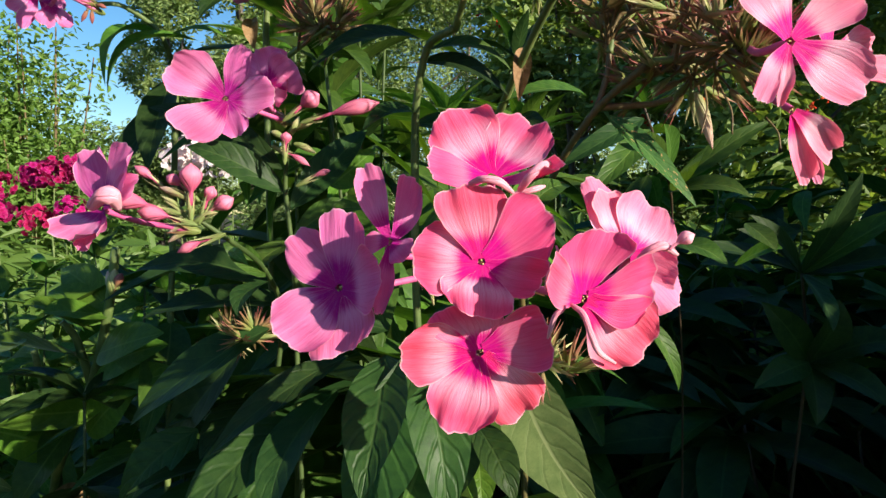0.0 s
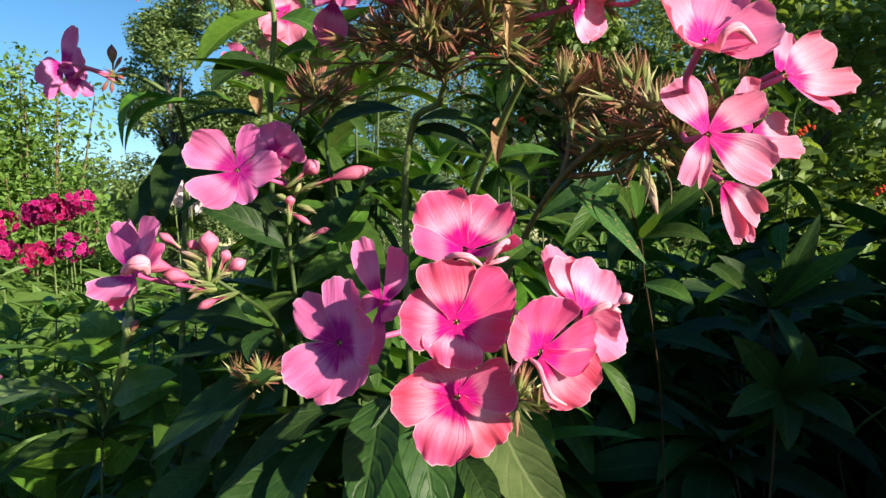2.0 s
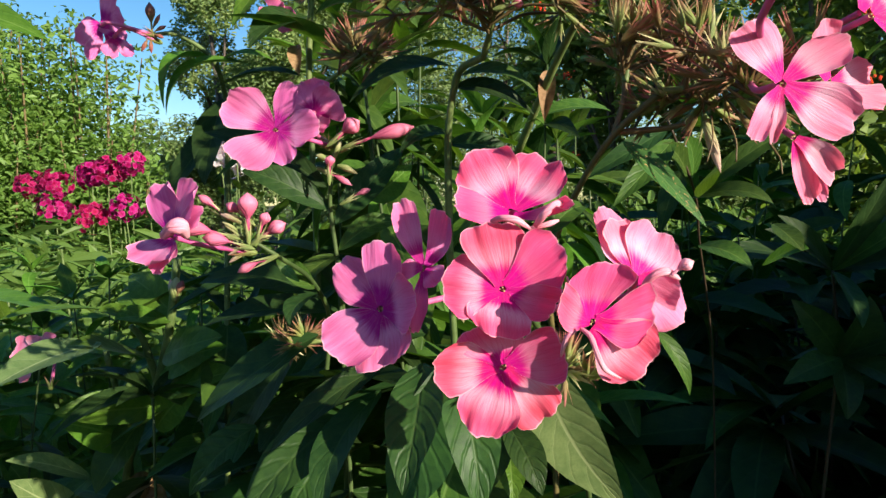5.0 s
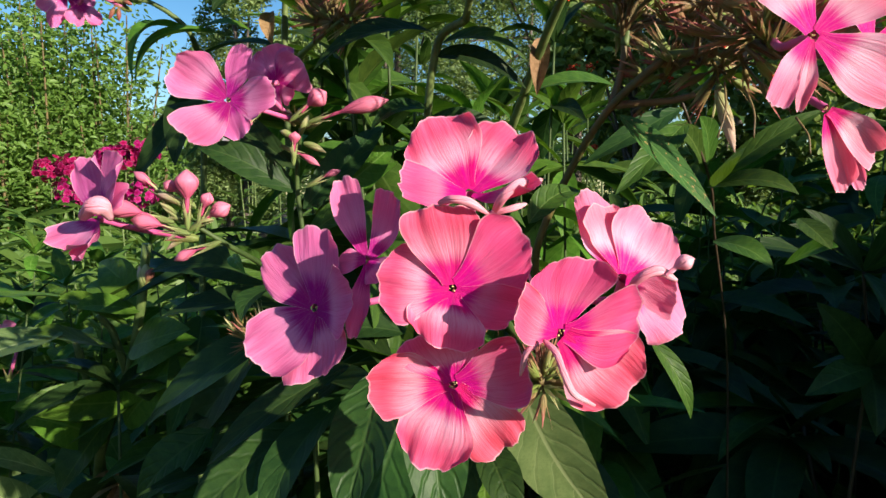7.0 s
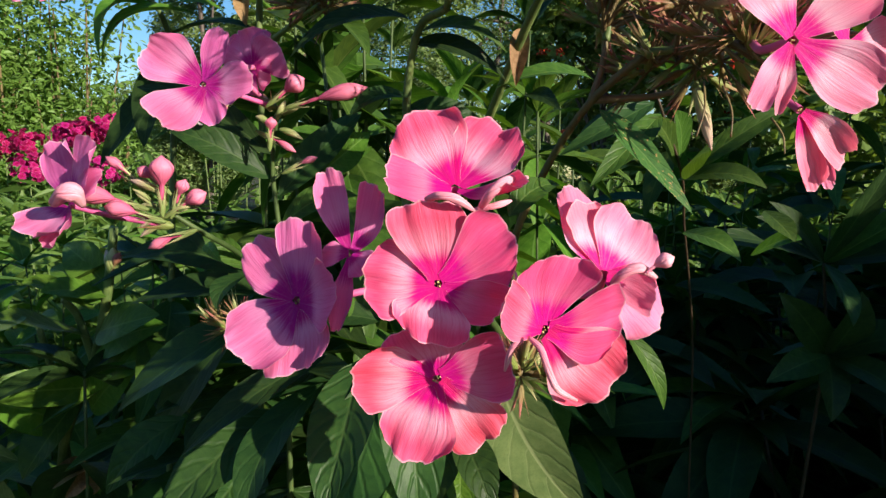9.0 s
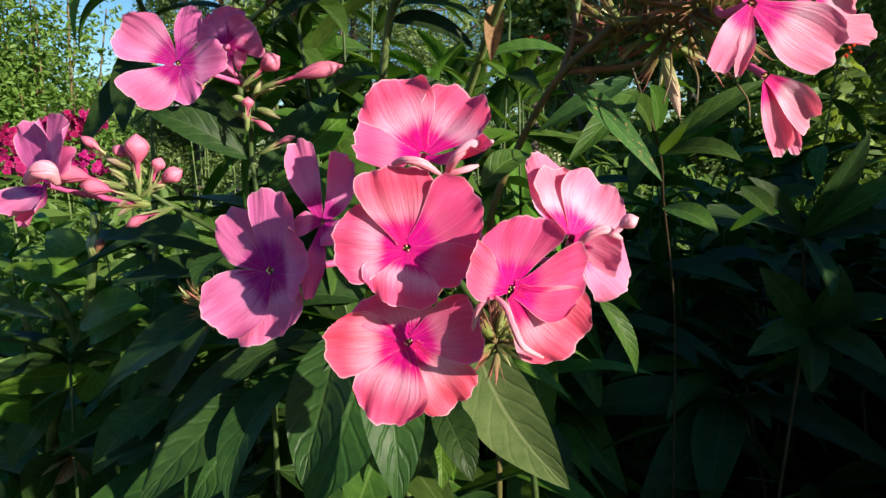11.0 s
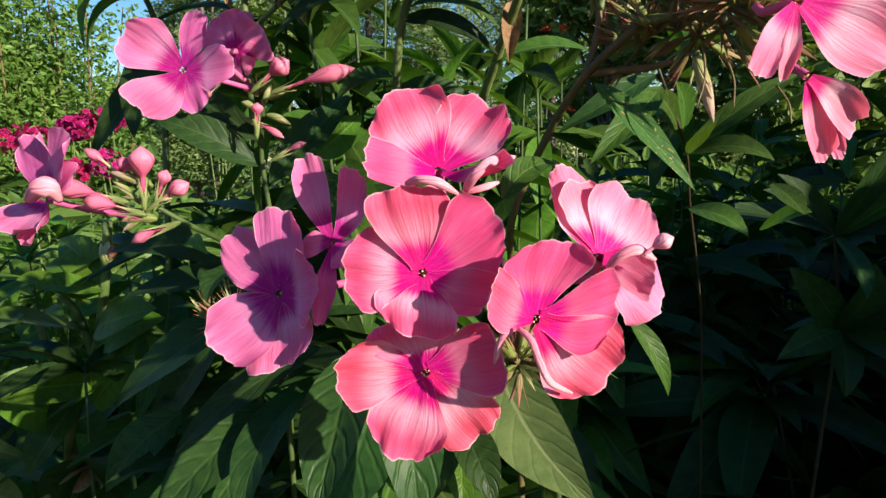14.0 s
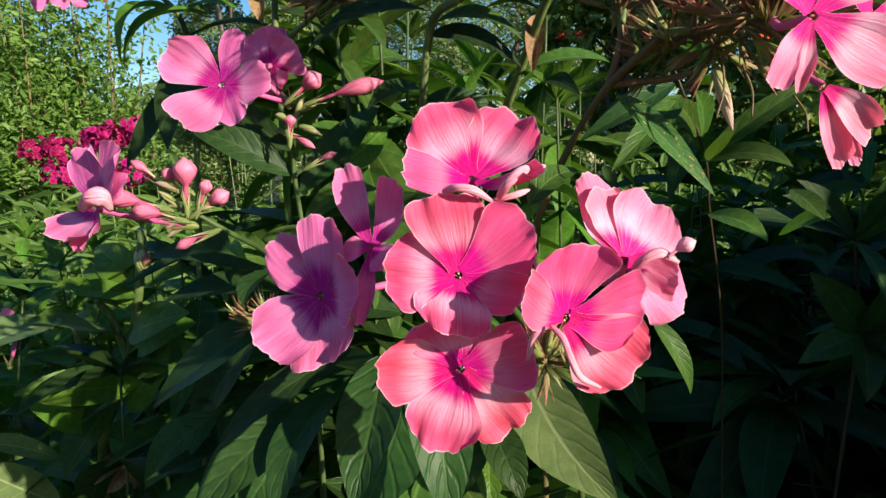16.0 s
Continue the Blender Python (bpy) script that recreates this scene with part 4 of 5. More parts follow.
leaf_pairs(mauve_shaded, [(-0.06, 0.27, 0), (-0.055, 0.268, 0.5), (-0.0597, 0.262, 0.8274), (-0.0617, 0.258, 0.8611), (-0.0574, 0.25, 0.882)], 0.48, 0.8, leaf_deep, 33)
stalk(mauve_shaded, [(-0.06, 0.27, 0), (-0.055, 0.268, 0.5), (-0.0597, 0.262, 0.8274), (-0.0617, 0.258, 0.8611), (-0.0574, 0.25, 0.882)], 0.0013, 0.0008, stem_leafy, 'stalk')
flower(mauve_shaded, (-0.0726, 0.222, 0.8886), (-0.1, -1, 0), (-0.0595, 0.25, 0.8851), [(140, 22.3, 17.5, 2.1, 0.9, 0.17, 4, 1.6, 0.27, 0.76), (66, 18.6, 8.7, 2.2, 0.8, 0.12, 3, 0.2, 0.14, 0.64), (-4, 17.9, 13.3, 4.3, 0.7, 0.11, 1, 2.0, 0.24, 0.61), (-69, 13.3, 10.7, 1.4, 0.7, 0.1, 5, 0.0, 0.2, 0.63), (-128, 17.6, 16.8, 4.7, 0.6, 0.22, 1, -3.1, 0.12, 0.71)], MAUVE_SHADE)
flower(mauve_shaded, (-0.0632, 0.243, 0.8975), (0.36, 0.89, 0.26), (-0.0618, 0.255, 0.8859), [(82, 13.1, 17.5, 2, 0.5, 0.2), (149, 11.8, 18.3, 2, 0.5, 0.2), (-148, 6.8, 14.5, 2, 0.5, 0.2), (-32, 10.7, 14.8, 1, 0.5, 0.2), (27, 15.6, 14.7, 1, 0.5, 0.2)], MAUVE_SHADE)
bud(mauve_shaded, (-0.054, 0.24, 0.8868), (-0.0447, 0.24, 0.8939), 0.0077, 'bud')
bud(mauve_shaded, (-0.0475, 0.243, 0.8848), (-0.0232, 0.243, 0.8913), 0.0065, 'bud')
bud(mauve_shaded, (-0.0587, 0.246, 0.8735), (-0.0582, 0.246, 0.881), 0.0048, 'bud')
bud(mauve_shaded, (-0.0704, 0.24, 0.8858), (-0.0745, 0.24, 0.8823), 0.0035, 'bud')
bud(mauve_shaded, (-0.0574, 0.25, 0.8799), (-0.0541, 0.25, 0.8873), 0.0029, 'green')
bud(mauve_shaded, (-0.0595, 0.25, 0.883), (-0.0626, 0.25, 0.8894), 0.0029, 'cream')
bud(mauve_shaded, (-0.0553, 0.25, 0.882), (-0.0488, 0.25, 0.8851), 0.0029, 'green')
bud(mauve_shaded, (-0.0606, 0.25, 0.8788), (-0.0653, 0.25, 0.8816), 0.0029, 'green')
bud(mauve_shaded, (-0.0564, 0.25, 0.8767), (-0.0479, 0.25, 0.8735), 0.0029, 'green')
bud(mauve_shaded, (-0.0512, 0.25, 0.8629), (-0.0426, 0.25, 0.8671), 0.0029, 'bud')
bud(mauve_shaded, (-0.0607, 0.25, 0.8739), (-0.0505, 0.25, 0.8688), 0.0029, 'bud')
leaf(mauve_shaded, (-0.0656, 0.27, 0.8685), (-0.1245, 0.28, 0.8953), 0.0139, (-0.2, -0.87, 0.44), 0.006, leaf_dark_shaded, 0.3)
leaf(mauve_shaded, (-0.0622, 0.26, 0.8589), (-0.097, 0.25, 0.8756), 0.0138, (-0.21, -0.8, 0.56), 0.006, leaf_dark_shaded, 0.3)
leaf(mauve_shaded, (-0.0605, 0.262, 0.8523), (-0.0332, 0.29, 0.8871), 0.0145, (0.21, -0.8, 0.56), 0.006, leaf_dark_shaded, 0.3)
leaf(mauve_shaded, (-0.0596, 0.262, 0.8388), (-0.0765, 0.25, 0.8198), 0.0103, (-0.21, -0.8, 0.56), 0.006, leaf_green, 0.3)
leaf(mauve_shaded, (-0.0595, 0.262, 0.841), (-0.0311, 0.27, 0.8523), 0.0121, (0.21, -0.71, 0.67), 0.006, leaf_green, 0.3)
leaf(mauve_shaded, (-0.0495, 0.29, 0.8624), (-0.0295, 0.29, 0.8785), 0.0156, (0.1, -0.96, 0.25), 0.003, leaf_bright_sunlit, 0.2)
side = thing("phlox", (-0.105, 0.28, 0), "pink phlox seen from the side, with many closed buds", "phlox", "flowering phlox")
leaf_pairs(side, [(-0.105, 0.28, 0), (-0.1, 0.275, 0.5), (-0.0645, 0.262, 0.8047), (-0.0637, 0.235, 0.8298), (-0.0685, 0.21, 0.8419), (-0.0766, 0.203, 0.8491)], 0.48, 0.79, leaf_deep, 34)
stalk(side, [(-0.105, 0.28, 0), (-0.1, 0.275, 0.5), (-0.0645, 0.262, 0.8047), (-0.0637, 0.235, 0.8298), (-0.0685, 0.21, 0.8419), (-0.0766, 0.203, 0.8491)], 0.0013, 0.0007, stem_leafy, 'stalk')
profile = flower(side, (-0.0975, 0.188, 0.8515), (-0.55, -0.78, 0.3), (-0.0772, 0.201, 0.8452), [(109, 17.8, 14.3, 5.2, 0.5, 0.18, 8, 0.4, 0.21, 0.6), (50, 20.7, 12.5, 3.9, 0.7, 0.16, 5, 1.0, 0.15, 0.6), (30, 17.5, 8.0, 1.5, 0.9, 0.25, 4, -0.2, 0.23, 0.6), (-102, 11.2, 20.8, 7.3, 0.5, 0.08, -6, -1.0, 0.3, 0.55), (-75, 13.0, 14.0, 3.0, 0.5, 0.1, 5, 0.0, 0.25, 0.6)], MAUVE_SHADE, False)
petal_roll(profile, [(-0.0963, 0.1800, 0.8521), (-0.0916, 0.1770, 0.8549), (-0.0895, 0.1780, 0.8549), (-0.0896, 0.1820, 0.8514)], 2.5, BUD["pale"])
bud(side, (-0.0758, 0.198, 0.8526), (-0.0756, 0.198, 0.8657), 0.0077, 'bud')
bud(side, (-0.0868, 0.203, 0.8584), (-0.0949, 0.203, 0.8653), 0.0034, 'bud')
bud(side, (-0.0779, 0.2, 0.8572), (-0.0839, 0.2, 0.862), 0.0041, 'bud')
bud(side, (-0.0779, 0.2, 0.8548), (-0.0861, 0.2, 0.8586), 0.0028, 'cream')
bud(side, (-0.0806, 0.19, 0.8513), (-0.0968, 0.19, 0.8552), 0.0060, 'bud')
bud(side, (-0.075, 0.188, 0.8481), (-0.0875, 0.188, 0.8513), 0.0054, 'bud')
bud(side, (-0.0725, 0.2, 0.8517), (-0.0696, 0.2, 0.8589), 0.0044, 'bud')
bud(side, (-0.0725, 0.2, 0.8497), (-0.0635, 0.2, 0.8552), 0.0055, 'bud')
bud(side, (-0.0695, 0.196, 0.8426), (-0.0794, 0.196, 0.8389), 0.0036, 'bud')
bud(side, (-0.0772, 0.2, 0.8474), (-0.084, 0.2, 0.8445), 0.0022, 'cream')
bud(side, (-0.0781, 0.2, 0.8445), (-0.0839, 0.2, 0.8418), 0.0020, 'cream')
bud(side, (-0.078, 0.2, 0.8492), (-0.0848, 0.2, 0.8548), 0.0018, 'green')
bud(side, (-0.0789, 0.2, 0.8509), (-0.0856, 0.2, 0.856), 0.0017, 'green')
bud(side, (-0.0772, 0.2, 0.85), (-0.0831, 0.2, 0.8514), 0.0018, 'green')
bud(side, (-0.0754, 0.2, 0.8509), (-0.0787, 0.2, 0.856), 0.0017, 'green')
bud(side, (-0.0746, 0.2, 0.8492), (-0.0685, 0.2, 0.8509), 0.0017, 'green')
leaf(side, (-0.0683, 0.212, 0.8391), (-0.0594, 0.2, 0.8345), 0.0041, (0.11, -0.81, 0.57), 0.002, leaf_bright_sunlit, 0.2)
leaf(side, (-0.0637, 0.235, 0.8277), (-0.0754, 0.225, 0.8403), 0.0083, (-0.2, -0.87, 0.44), 0.004, leaf_green, 0.2)
leaf(side, (-0.063, 0.24, 0.8252), (-0.0694, 0.22, 0.8158), 0.0108, (-0.3, -0.78, 0.55), 0.005, leaf_dark_shaded, 0.3)
leaf(side, (-0.063, 0.24, 0.8252), (-0.1174, 0.25, 0.8285), 0.0135, (-0.2, -0.75, 0.63), 0.006, leaf_dark_shaded, 0.3)
tall = thing("phlox", (0.06, 0.26, 0), "pink phlox whose head holds fresh flowers among withered ones", "phlox", "flowering phlox")
leaf_pairs(tall, [(0.05, 0.27, 0), (0.036, 0.265, 0.55), (0.033, 0.26, 0.74), (0.032, 0.252, 0.7931), (0.0284, 0.238, 0.8254), (0.0283, 0.225, 0.8423), (0.037, 0.215, 0.8647), (0.0462, 0.2, 0.8815), (0.059, 0.19, 0.8935)], 0.48, 0.8, leaf_dark_shaded, 35)
stalk(tall, [(0.05, 0.27, 0), (0.036, 0.265, 0.55), (0.033, 0.26, 0.74), (0.032, 0.252, 0.7931), (0.0284, 0.238, 0.8254), (0.0283, 0.225, 0.8423), (0.037, 0.215, 0.8647), (0.0462, 0.2, 0.8815), (0.059, 0.19, 0.8935)], 0.0014, 0.0011, stem_olive, 'stalk')
stalk(tall, [(0.0462, 0.2, 0.8815), (0.0494, 0.2, 0.8924), (0.0501, 0.2, 0.9041)], 0.001, 0.0008, stem_brown, 'branch')
stalk(tall, [(0.047, 0.2, 0.8823), (0.0623, 0.2, 0.8832), (0.0674, 0.195, 0.884)], 0.0012, 0.0008, stem_brown, 'branch')
spiky_head(tall, (0.074, 0.185, 0.892), 0.0265, 176, 3, anchor=(0.059, 0.19, 0.8935), stretch=(1.15, 1, 0.75))
spiky_head(tall, (0.0493, 0.2, 0.9041), 0.0185, 98, 4, anchor=(0.0499, 0.2, 0.8983), stretch=(1, 1, 1))
flower(tall, (0.0745, 0.143, 0.8871), (0.1, -0.99, -0.04), (0.0792, 0.178, 0.8959), [(122, 16.8, 12.2, 1.6, 0.8, 0.09, 4, 1.3, 0.08, 0.83), (45, 16.6, 9.0, 3.7, 0.6, 0.11, 2, -2.6, 0.23, 0.65), (-31, 19.5, 12.8, 2.9, 0.8, 0.15, 4, -0.2, 0.15, 0.69), (-131, 15.2, 5.7, 3.0, 0.8, 0.52, -1, 1.9, 0.10, 0.72), (-97, 14.4, 3.3, 2.4, 0.9, 0.60, 4, -1.1, 0.26, 0.67)], PALE)
flower(tall, (0.0963, 0.165, 0.8905), (0.45, -0.88, 0.05), (0.0858, 0.185, 0.8946), [(11, 15.7, 9.0, 2.2, 0.7, 0.12, -1, 1.2, 0.24, 0.72), (-28, 19.2, 8.0, 4.0, 0.7, 0.18, 1, 3.8, 0.27, 0.80), (123, 16.5, 14.0, 3.7, 0.5, 0.13, 6, -1.6, 0.22, 0.70)], PALE, False)
flower(tall, (0.0907, 0.172, 0.877), (0.35, -0.75, -0.55), (0.0867, 0.185, 0.8888), [(-56, 21.0, 6.7, 7.5, 0.4, 0.37, -0, -0.8, 0.23, 0.68), (-17, 17.8, 8.8, 6.5, 0.7, 0.42, -6, -3.0, 0.13, 0.81), (-38, 26.3, 4.4, 6.2, 0.6, 0.15, 1, -2.4, 0.15, 0.66)], PALE)
lipped = flower(tall, (0.0662, 0.124, 0.9059), (0.06, -0.83, 0.56), (0.0814, 0.17, 0.8952), [(151, 13.0, 14.7, 7.5, 0.6, 0.12, 4, -0.7, 0.28, 0.62), (68, 18.0, 14.5, 3.1, 0.7, 0.12, -1, -1.0, 0.24, 0.60), (-10, 15.8, 15.8, 5.3, 0.8, 0.13, 6, 0.9, 0.22, 0.65), (-31, 9.8, 7.7, 4.3, 0.9, 0.10, 5, -1.0, 0.31, 0.57), (-129, 13.8, 10.3, 8.6, 0.7, 0.10, 3, 0.1, 0.23, 0.57)], PALE)
petal_roll(lipped, [(0.0662, 0.1170, 0.9016), (0.0666, 0.1140, 0.9046), (0.0701, 0.1150, 0.9059), (0.0752, 0.1180, 0.9033)], 1.1, BUD["pale"])
petal_roll(lipped, [(0.0577, 0.1200, 0.9074), (0.0592, 0.1160, 0.9032), (0.0625, 0.1150, 0.9016), (0.0665, 0.1170, 0.9011)], 0.55, BUD["pale"])
flower(tall, (0.104, 0.16, 0.9064), (0.46, -0.85, 0.26), (0.0977, 0.18, 0.8975), [(35, 18.5, 12.5, 6.1, 0.5, 0.11, -0, -1.5, 0.25, 0.67), (-22, 21.3, 9.5, 7.7, 0.5, 0.16, 8, 3.2, 0.22, 0.77), (-41, 19.3, 4.8, 3.9, 0.5, 0.15, 4, 1.0, 0.20, 0.69)], PALE)
flower(tall, (0.111, 0.178, 0.912), (0.5, -0.8, 0.3), (0.0915, 0.185, 0.8964), [(52, 19.2, 10.8, 2.0, 0.6, 0.10, -4, 2.1, 0.22, 0.74)], PALE, False)
stalk(tall, [(0.0689, 0.175, 0.8839), (0.0677, 0.17, 0.877), (0.0655, 0.168, 0.8704)], 0.0003, 0.0002, stem_brown, 'thread')
stalk(tall, [(0.0734, 0.175, 0.8829), (0.074, 0.17, 0.8765), (0.0734, 0.168, 0.8704)], 0.0003, 0.0002, stem_brown, 'thread')
stalk(tall, [(0.0853, 0.175, 0.8755), (0.086, 0.17, 0.8711), (0.0858, 0.168, 0.8667)], 0.0003, 0.0002, stem_brown, 'thread')
bud(tall, (0.0688, 0.18, 0.8831), (0.0734, 0.18, 0.8681), 0.0036, 'cream')
faded = thing("phlox", (0.03, 0.3, 0), "phlox with a faded, dry head and a few late flowers", "phlox", "flowering phlox")
leaf_pairs(faded, [(0.03, 0.3, 0), (0.01, 0.29, 0.5), (-0.01, 0.262, 0.8), (-0.0105, 0.252, 0.8865), (-0.0056, 0.244, 0.911), (0.0045, 0.232, 0.9149)], 0.48, 0.83, leaf_green, 36)
stalk(faded, [(0.03, 0.3, 0), (0.01, 0.29, 0.5), (-0.01, 0.262, 0.8), (-0.0105, 0.252, 0.8865), (-0.0056, 0.244, 0.911), (0.0045, 0.232, 0.9149)], 0.0017, 0.0014, stem_green, 'stalk')
spiky_head(faded, (0.0083, 0.205, 0.9289), 0.0305, 245, 8, anchor=(0.0045, 0.232, 0.9149), stretch=(1.2, 1, 1))
stalk(faded, [(0.0184, 0.28, 0.8803), (0.031, 0.24, 0.911), (0.0397, 0.215, 0.9275), (0.0473, 0.2, 0.9408)], 0.0017, 0.0012, stem_green, 'branch')
spiky_head(faded, (0.0494, 0.2, 0.953), 0.0218, 148, 9, anchor=(0.0462, 0.2, 0.9398))
flower(faded, (-0.0189, 0.175, 0.9446), (-0.39, -0.8, 0.46), (-0.0058, 0.2, 0.9433), [(179, 15.9, 15.9, 2, 0.5, 0.2), (103, 18.3, 16.1, 2, 0.5, 0.2), (-6, 16.3, 13.9, 2.5, 0.6, 0.2), (-87, 15.9, 13.2, 1, 1, 0.2), (-139, 17.3, 11.0, 1, 0.8, 0.2)], MAUVE_SHADE)
flower(faded, (-0.0297, 0.19, 0.9407), (-0.33, -0.68, -0.66), (-0.0079, 0.205, 0.9426), [(-117, 12.8, 12.2, 2, 0.3, 0.2), (-123, 18.5, 12.5, 1, 0.5, 0.2), (134, 7.8, 9.7, 1, 0.5, 0.2), (10, 8.4, 9.6, 1, 0.5, 0.2)], MAUVE_SHADE, False)
flower(faded, (0.0204, 0.165, 0.9505), (0, -0.94, -0.35), (0.0208, 0.2, 0.9512), [(-142, 13.2, 16.1, 1.5, 0.6, 0.15), (-54, 14.6, 7.0, 3, 0.3, 0.5), (-26, 18.5, 10.9, 1.5, 0.6, 0.2), (85, 11.5, 16.9, 2, 0.5, 0.2), (172, 15.9, 15.5, 2, 0.5, 0.2)], PALE)
flower(faded, (0.0505, 0.195, 0.9395), (0.64, -0.77, -0.05), (0.0349, 0.205, 0.9391), [(88, 14.6, 11.9, 1, 0.4, 0.2), (38, 14.0, 17.4, 2, 0.4, 0.15), (-7, 18.5, 15.9, 1.5, 0.6, 0.1), (-32, 14.0, 15.4, 1, 0.6, 0.1), (119, 12.0, 11.7, 1, 0.4, 0.1)], PALE)
flower(faded, (0.0789, 0.2, 0.9471), (0.67, -0.66, 0.34), (0.063, 0.205, 0.9441), [(135, 12.4, 14.9, 2, 0.6, 0.2), (52, 18.5, 16.1, 2, 0.6, 0.2), (18, 18.5, 18.3, 2, 0.6, 0.2), (-8, 18.5, 13.0, 1.5, 0.6, 0.2), (-175, 16.2, 11.6, 1, 0.6, 0.2)], PALE)
flower(faded, (0.0018, 0.18, 0.9545), (0.24, -0.94, 0.24), (0.0065, 0.2, 0.9452), [(120, 10.8, 13.1, 1, 0.5, 0.2), (59, 12.4, 13.3, 1, 0.5, 0.2), (-56, 10.3, 13.0, 1, 0.6, 0.1), (-104, 12.6, 11.0, 1, 0.8, 0.1), (-170, 8.2, 11.0, 1, 0.8, 0.1)], MAUVE_SHADE, False)
bud(faded, (0.0245, 0.19, 0.9344), (0.0274, 0.19, 0.934), 0.0033, 'bud')
bud(faded, (0.0125, 0.2, 0.9238), (0.0176, 0.2, 0.9247), 0.0038, 'bud')
leaf(faded, (0.029, 0.19, 0.9451), (0.027, 0.185, 0.9189), 0.0044, (0.01, -0.98, 0.21), 0.005, leaf_dry, 0.7)
leaf(faded, (0.0299, 0.25, 0.9125), (0.0285, 0.25, 0.8925), 0.0075, (0, -0.97, 0.25), 0.004, leaf_dry, 0.7)
leaf(faded, (-0.0081, 0.246, 0.9145), (-0.0467, 0.23, 0.8988), 0.0116, (-0.1, -0.67, 0.74), 0.007, leaf_dark_shaded, 0.3)
leaf(faded, (-0.005, 0.246, 0.9104), (0.0252, 0.245, 0.903), 0.0087, (0.1, -0.67, 0.74), 0.006, leaf_green, 0.3)
leaf(faded, (-0.0071, 0.246, 0.9063), (0.0252, 0.255, 0.8955), 0.0106, (0.1, -0.76, 0.64), 0.006, leaf_dark_shaded, 0.3)
leaf(faded, (-0.0094, 0.252, 0.8886), (-0.0295, 0.24, 0.8797), 0.0086, (-0.1, -0.76, 0.64), 0.005, leaf_dark_shaded, 0.3)
leaf(faded, (-0.0107, 0.255, 0.8848), (0.0191, 0.26, 0.8789), 0.0112, (0.1, -0.76, 0.64), 0.005, leaf_dark_shaded, 0.3)
leaf(faded, (0.0588, 0.27, 0.8982), (0.0213, 0.26, 0.8931), 0.0105, (0, -0.56, 0.83), 0.006, leaf_green, 0.3)
young = thing("phlox", (-0.085, 0.34, 0), "phlox stalk with a fresh pair of leaves and pale flowers", "phlox", "flowering phlox")
leaf_pairs(young, [(-0.085, 0.34, 0), (-0.085, 0.335, 0.5), (-0.0812, 0.305, 0.9225), (-0.0761, 0.297, 0.9717), (-0.08, 0.29, 0.9937)], 0.48, 0.86, leaf_dark_shaded, 37)
stalk(young, [(-0.085, 0.34, 0), (-0.085, 0.335, 0.5), (-0.0812, 0.305, 0.9225), (-0.0761, 0.297, 0.9717), (-0.08, 0.29, 0.9937)], 0.0017, 0.0013, stem_green, 'stalk')
leaf(young, (-0.0789, 0.297, 0.9746), (-0.1076, 0.275, 0.9404), 0.0184, (-0.19, -0.84, 0.51), 0.007, leaf_bright_sunlit, 0.3)
leaf(young, (-0.0738, 0.297, 0.9717), (-0.0466, 0.29, 0.9541), 0.0173, (0.22, -0.73, 0.64), 0.007, leaf_green, 0.3)
leaf(young, (-0.0784, 0.3, 0.9508), (-0.0986, 0.27, 0.9301), 0.0210, (-0.09, -0.85, 0.51), 0.008, leaf_dark_shaded, 0.3)
leaf(young, (-0.076, 0.3, 0.9523), (-0.0435, 0.3, 0.952), 0.0121, (0.11, -0.7, 0.71), 0.007, leaf_green, 0.3)
flower(young, (-0.0752, 0.315, 0.9812), (0.1, -0.99, 0.11), (-0.0823, 0.32, 0.9919), [(108, 9.4, 12.1, 1, 0.4, 0.2), (-1, 9.1, 12.1, 1, 0.4, 0.2), (-72, 18.5, 16.6, 1, 0.4, 0.2), (-132, 15.4, 15.0, 1, 0.4, 0.2), (-114, 17.7, 13.5, 1, 0.4, 0.2)], PALE)
flower(young, (-0.0958, 0.3, 0.9524), (-0.4, -0.91, 0.11), (-0.0835, 0.31, 0.947), [(60, 7.7, 14.5, 1, 0.4, 0.3), (-24, 14.9, 12.8, 1, 0.4, 0.3), (-156, 6.8, 13.1, 1, 0.4, 0.3)], MAUVE_SHADE, False)
flower(young, (-0.1218, 0.25, 0.98), (-0.83, -0.53, -0.2), (-0.1087, 0.27, 0.983), [(159, 18.5, 21.5, 2, 0.4, 0.2), (125, 18.5, 17.7, 2, 0.4, 0.2), (-170, 13.3, 14.1, 3, 0.4, 0.3), (-160, 18.5, 18.7, 1, 0.8, 0.2)], MAUVE_SHADE)
flower(young, (-0.1053, 0.26, 0.9872), (0.11, -0.97, -0.21), (-0.0969, 0.275, 0.9832), [(-145, 9.1, 12.8, 1, 0.4, 0.2), (-33, 4.5, 15.4, 1, 0.4, 0.2), (94, 8.3, 15.2, 1, 0.4, 0.2), (25, 8.7, 12.8, 1, 0.4, 0.2)], PALE)
# leaf pair and tip above the view, added to shade the arching phlox's flower
leaf(young, (-0.085, 0.288, 1.01), (-0.15, 0.262, 1.02), 0.03, (0.1, -0.3, 0.95), 0.006, leaf_green, 0.3)
leaf(young, (-0.085, 0.288, 1.0), (-0.125, 0.235, 0.992), 0.028, (0.3, -0.3, 0.9), 0.006, leaf_green, 0.3)
stalk(young, [(-0.08, 0.29, 0.9937), (-0.085, 0.288, 1.005)], 0.0013, 0.001, stem_green, 'tip')
spiky_head(young, (-0.1011, 0.28, 0.9835), 0.019, 112, 12, anchor=(-0.0813, 0.295, 0.9783), stretch=(1.4, 1, 0.6))
